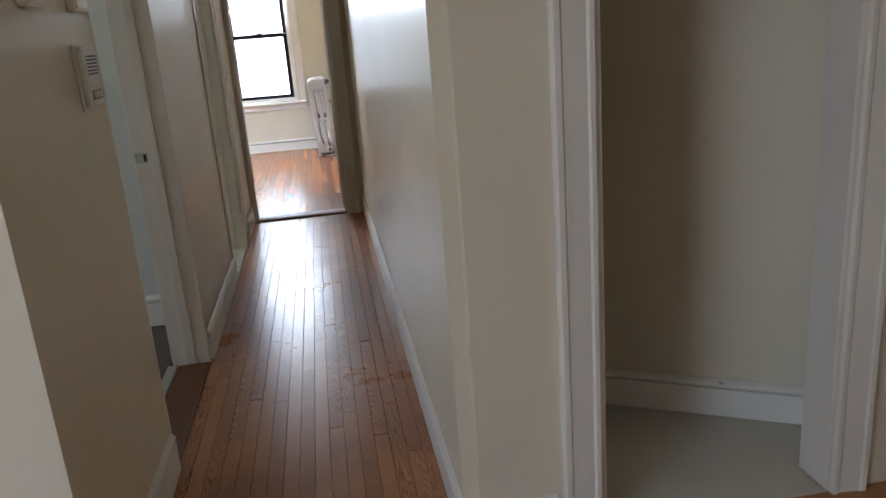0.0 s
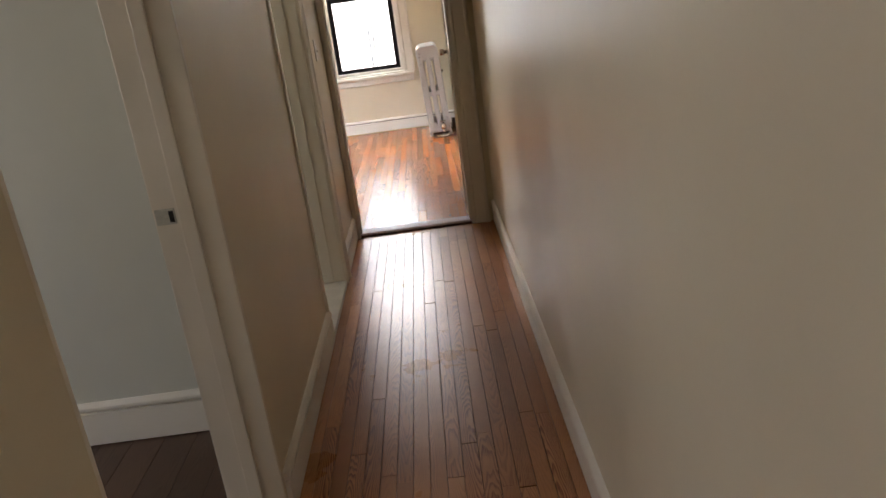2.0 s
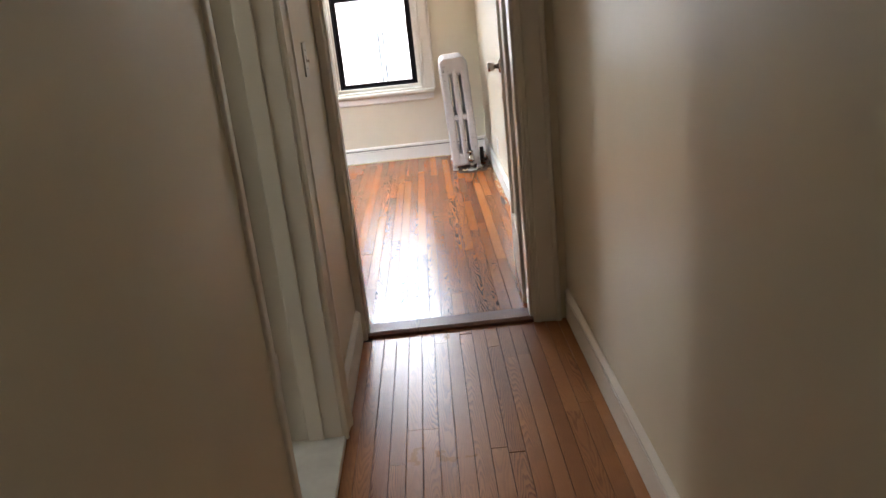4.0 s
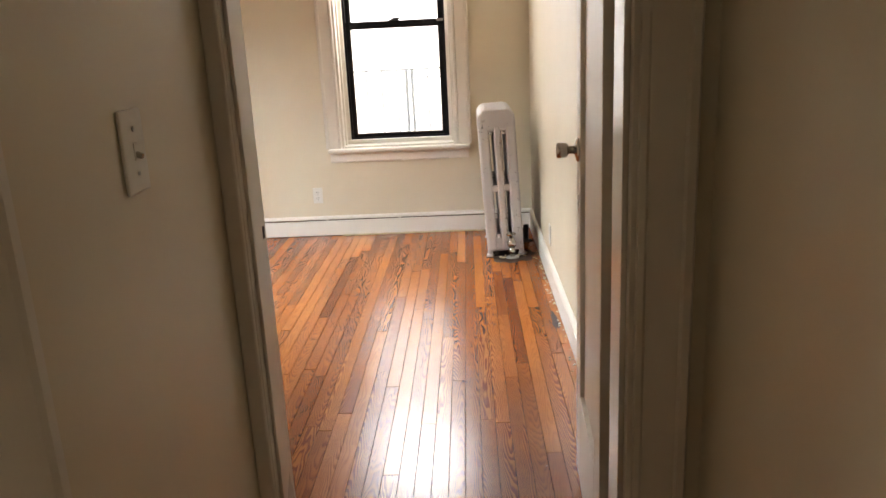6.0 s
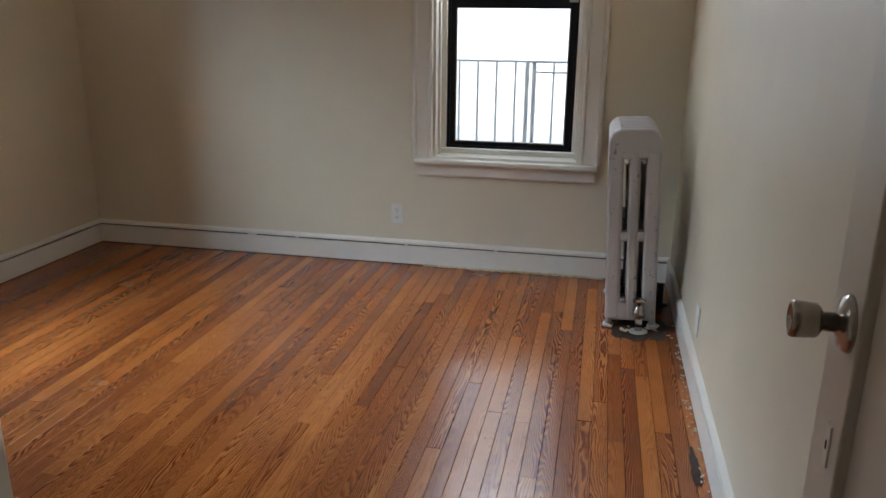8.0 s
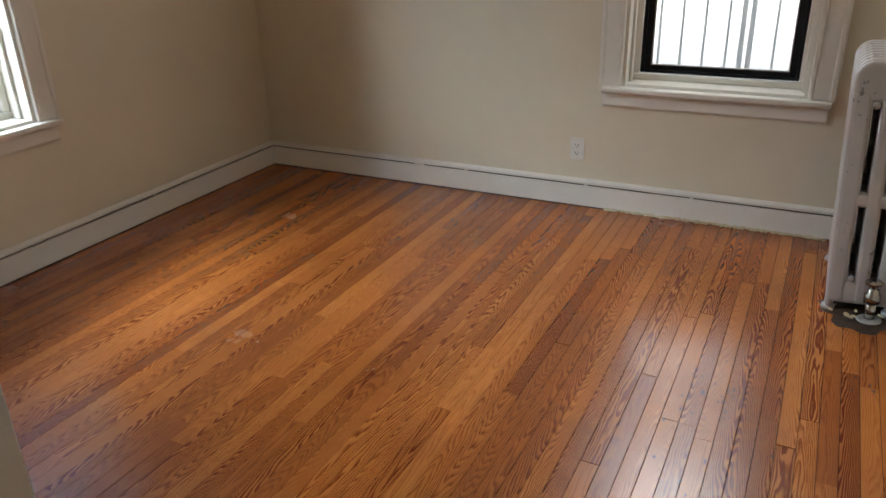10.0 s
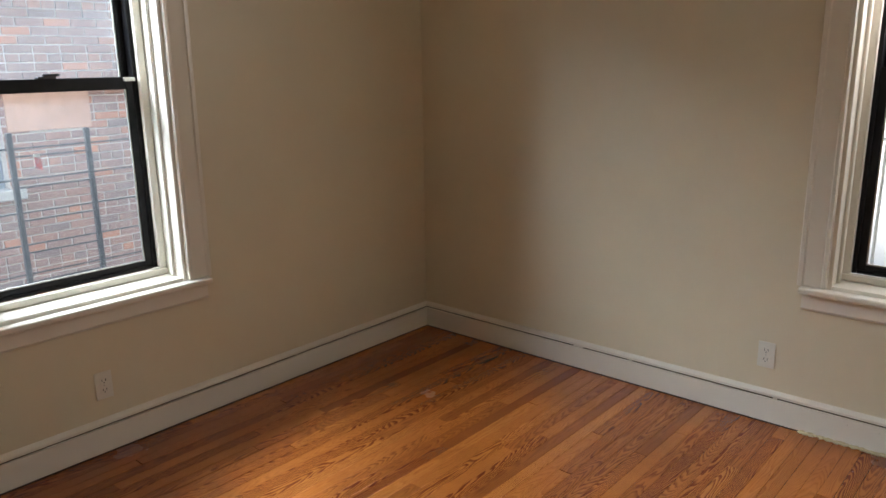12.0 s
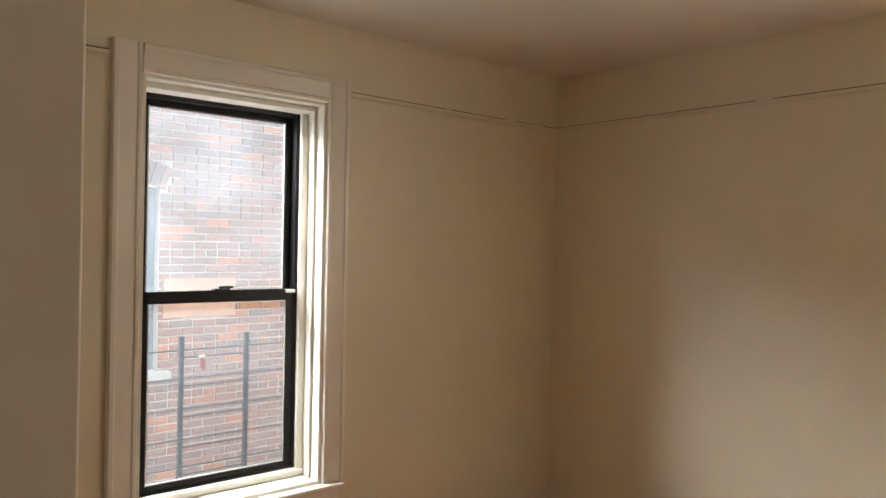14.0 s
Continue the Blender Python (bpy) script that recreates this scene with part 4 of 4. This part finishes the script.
rest_v, rest_f, loose = [], [], 0
for row in range(69):
    z = -1.1 + row * (BR_H + JOINT)
    header = row % 6 == 3
    length = 0.095 if header else BR_L
    y = 9.46 - 5 * (length + JOINT) - (0.0 if row % 2 else (length + JOINT) / 2)
    while y < 11.4:
        y0, y1 = max(y, 9.465 if 0.50 < z < 2.08 else (min(9.535, 9.012 + math.sqrt(max(0.0, 2.91 - (z - 0.70) ** 2))) if 2.08 < z < 2.41 else 8.50)), y + length
        y += length + JOINT
        if y1 - y0 < 0.03 or (9.49 < y0 and y1 < 10.18 and 1.02 < z + 0.02 < 1.33):
            continue
        out = rng.uniform(-0.003, 0.003)
        if -0.45 < z < 1.95 and y0 < 10.75 and loose < 300:
            b = new("brick", brick_shape(y1 - y0))
            b.parent = brick_house
            b.matrix_basis = pose(BX + out, y0, z, rng.uniform(-0.6, 0.6), 0, 0)
            loose += 1
        else:
            k = len(rest_v)
            rest_v += [(BX + out + dx, yy, zz) for dx in (-0.02, 0.0) for yy, zz in ((y0, z), (y1, z), (y1, z + BR_H), (y0, z + BR_H))]
            rest_f += [tuple(k + i for i in f) for f in ((4, 5, 6, 7), (0, 1, 5, 4), (1, 2, 6, 5), (2, 3, 7, 6), (3, 0, 4, 7))]
me = bpy.data.meshes.new("brickwork")
me.from_pydata(rest_v, [], rest_f)
me.materials.append(M_BRICK)
far_bricks = tagged(new("brickwork", me), kind="stuff")
far_bricks.parent = brick_house


# ---- strip floors ----
board_mesh = {}


def board_shape(wide, length, mat):
    key = (wide, round(length, 2), mat.name)
    if key not in board_mesh:
        bm = box(-wide / 2, wide / 2, -key[1] / 2, key[1] / 2, -0.012, 0.0)
        bmesh.ops.bevel(bm, geom=[e for e in bm.edges if all(v.co.z > -0.001 for v in e.verts) and abs(e.verts[0].co.x - e.verts[1].co.x) < 0.001], offset=0.0008, segments=1, affect="EDGES")
        board_mesh[key] = mesh_from("board", bm, mat)
    return board_mesh[key]


def strip_floor(name, label, x0, x1, y0, y1, pitch, mat, lengths, seed, gap=0.0013):
    r = random.Random(seed)
    floor = thing(name, label, "floor", kind="structure")
    n = round((x1 - x0) / pitch)
    step = (x1 - x0) / n
    wide = round(step - gap, 4)
    for i in range(n):
        x, y = x0 + (i + 0.5) * step, y0 - r.random() * lengths[1] * 0.6
        while y < y1:
            length = r.uniform(*lengths)
            a, b = max(y, y0), min(y + length, y1)
            y += length
            if b - a < 0.05:
                continue
            ob = new("board", board_shape(wide, b - a - 0.0012, mat))
            ob.parent = floor
            ob.matrix_basis = pose(x, (a + b) / 2, r.uniform(-0.0005, 0.0003), 0, r.uniform(-0.25, 0.25), 0)
    return floor


strip_floor("floor_bedroom", "narrow varnished orange-brown oak strip flooring", BW, BE, 6.56, BN, 0.0535, M_OAK, (0.6, 2.1), 11)
strip_floor("floor_hall", "worn glossy narrow oak strip hall flooring", HL, HR, 1.91, 6.446, 0.0535, M_HOAK, (0.6, 1.9), 12, 0.0014)
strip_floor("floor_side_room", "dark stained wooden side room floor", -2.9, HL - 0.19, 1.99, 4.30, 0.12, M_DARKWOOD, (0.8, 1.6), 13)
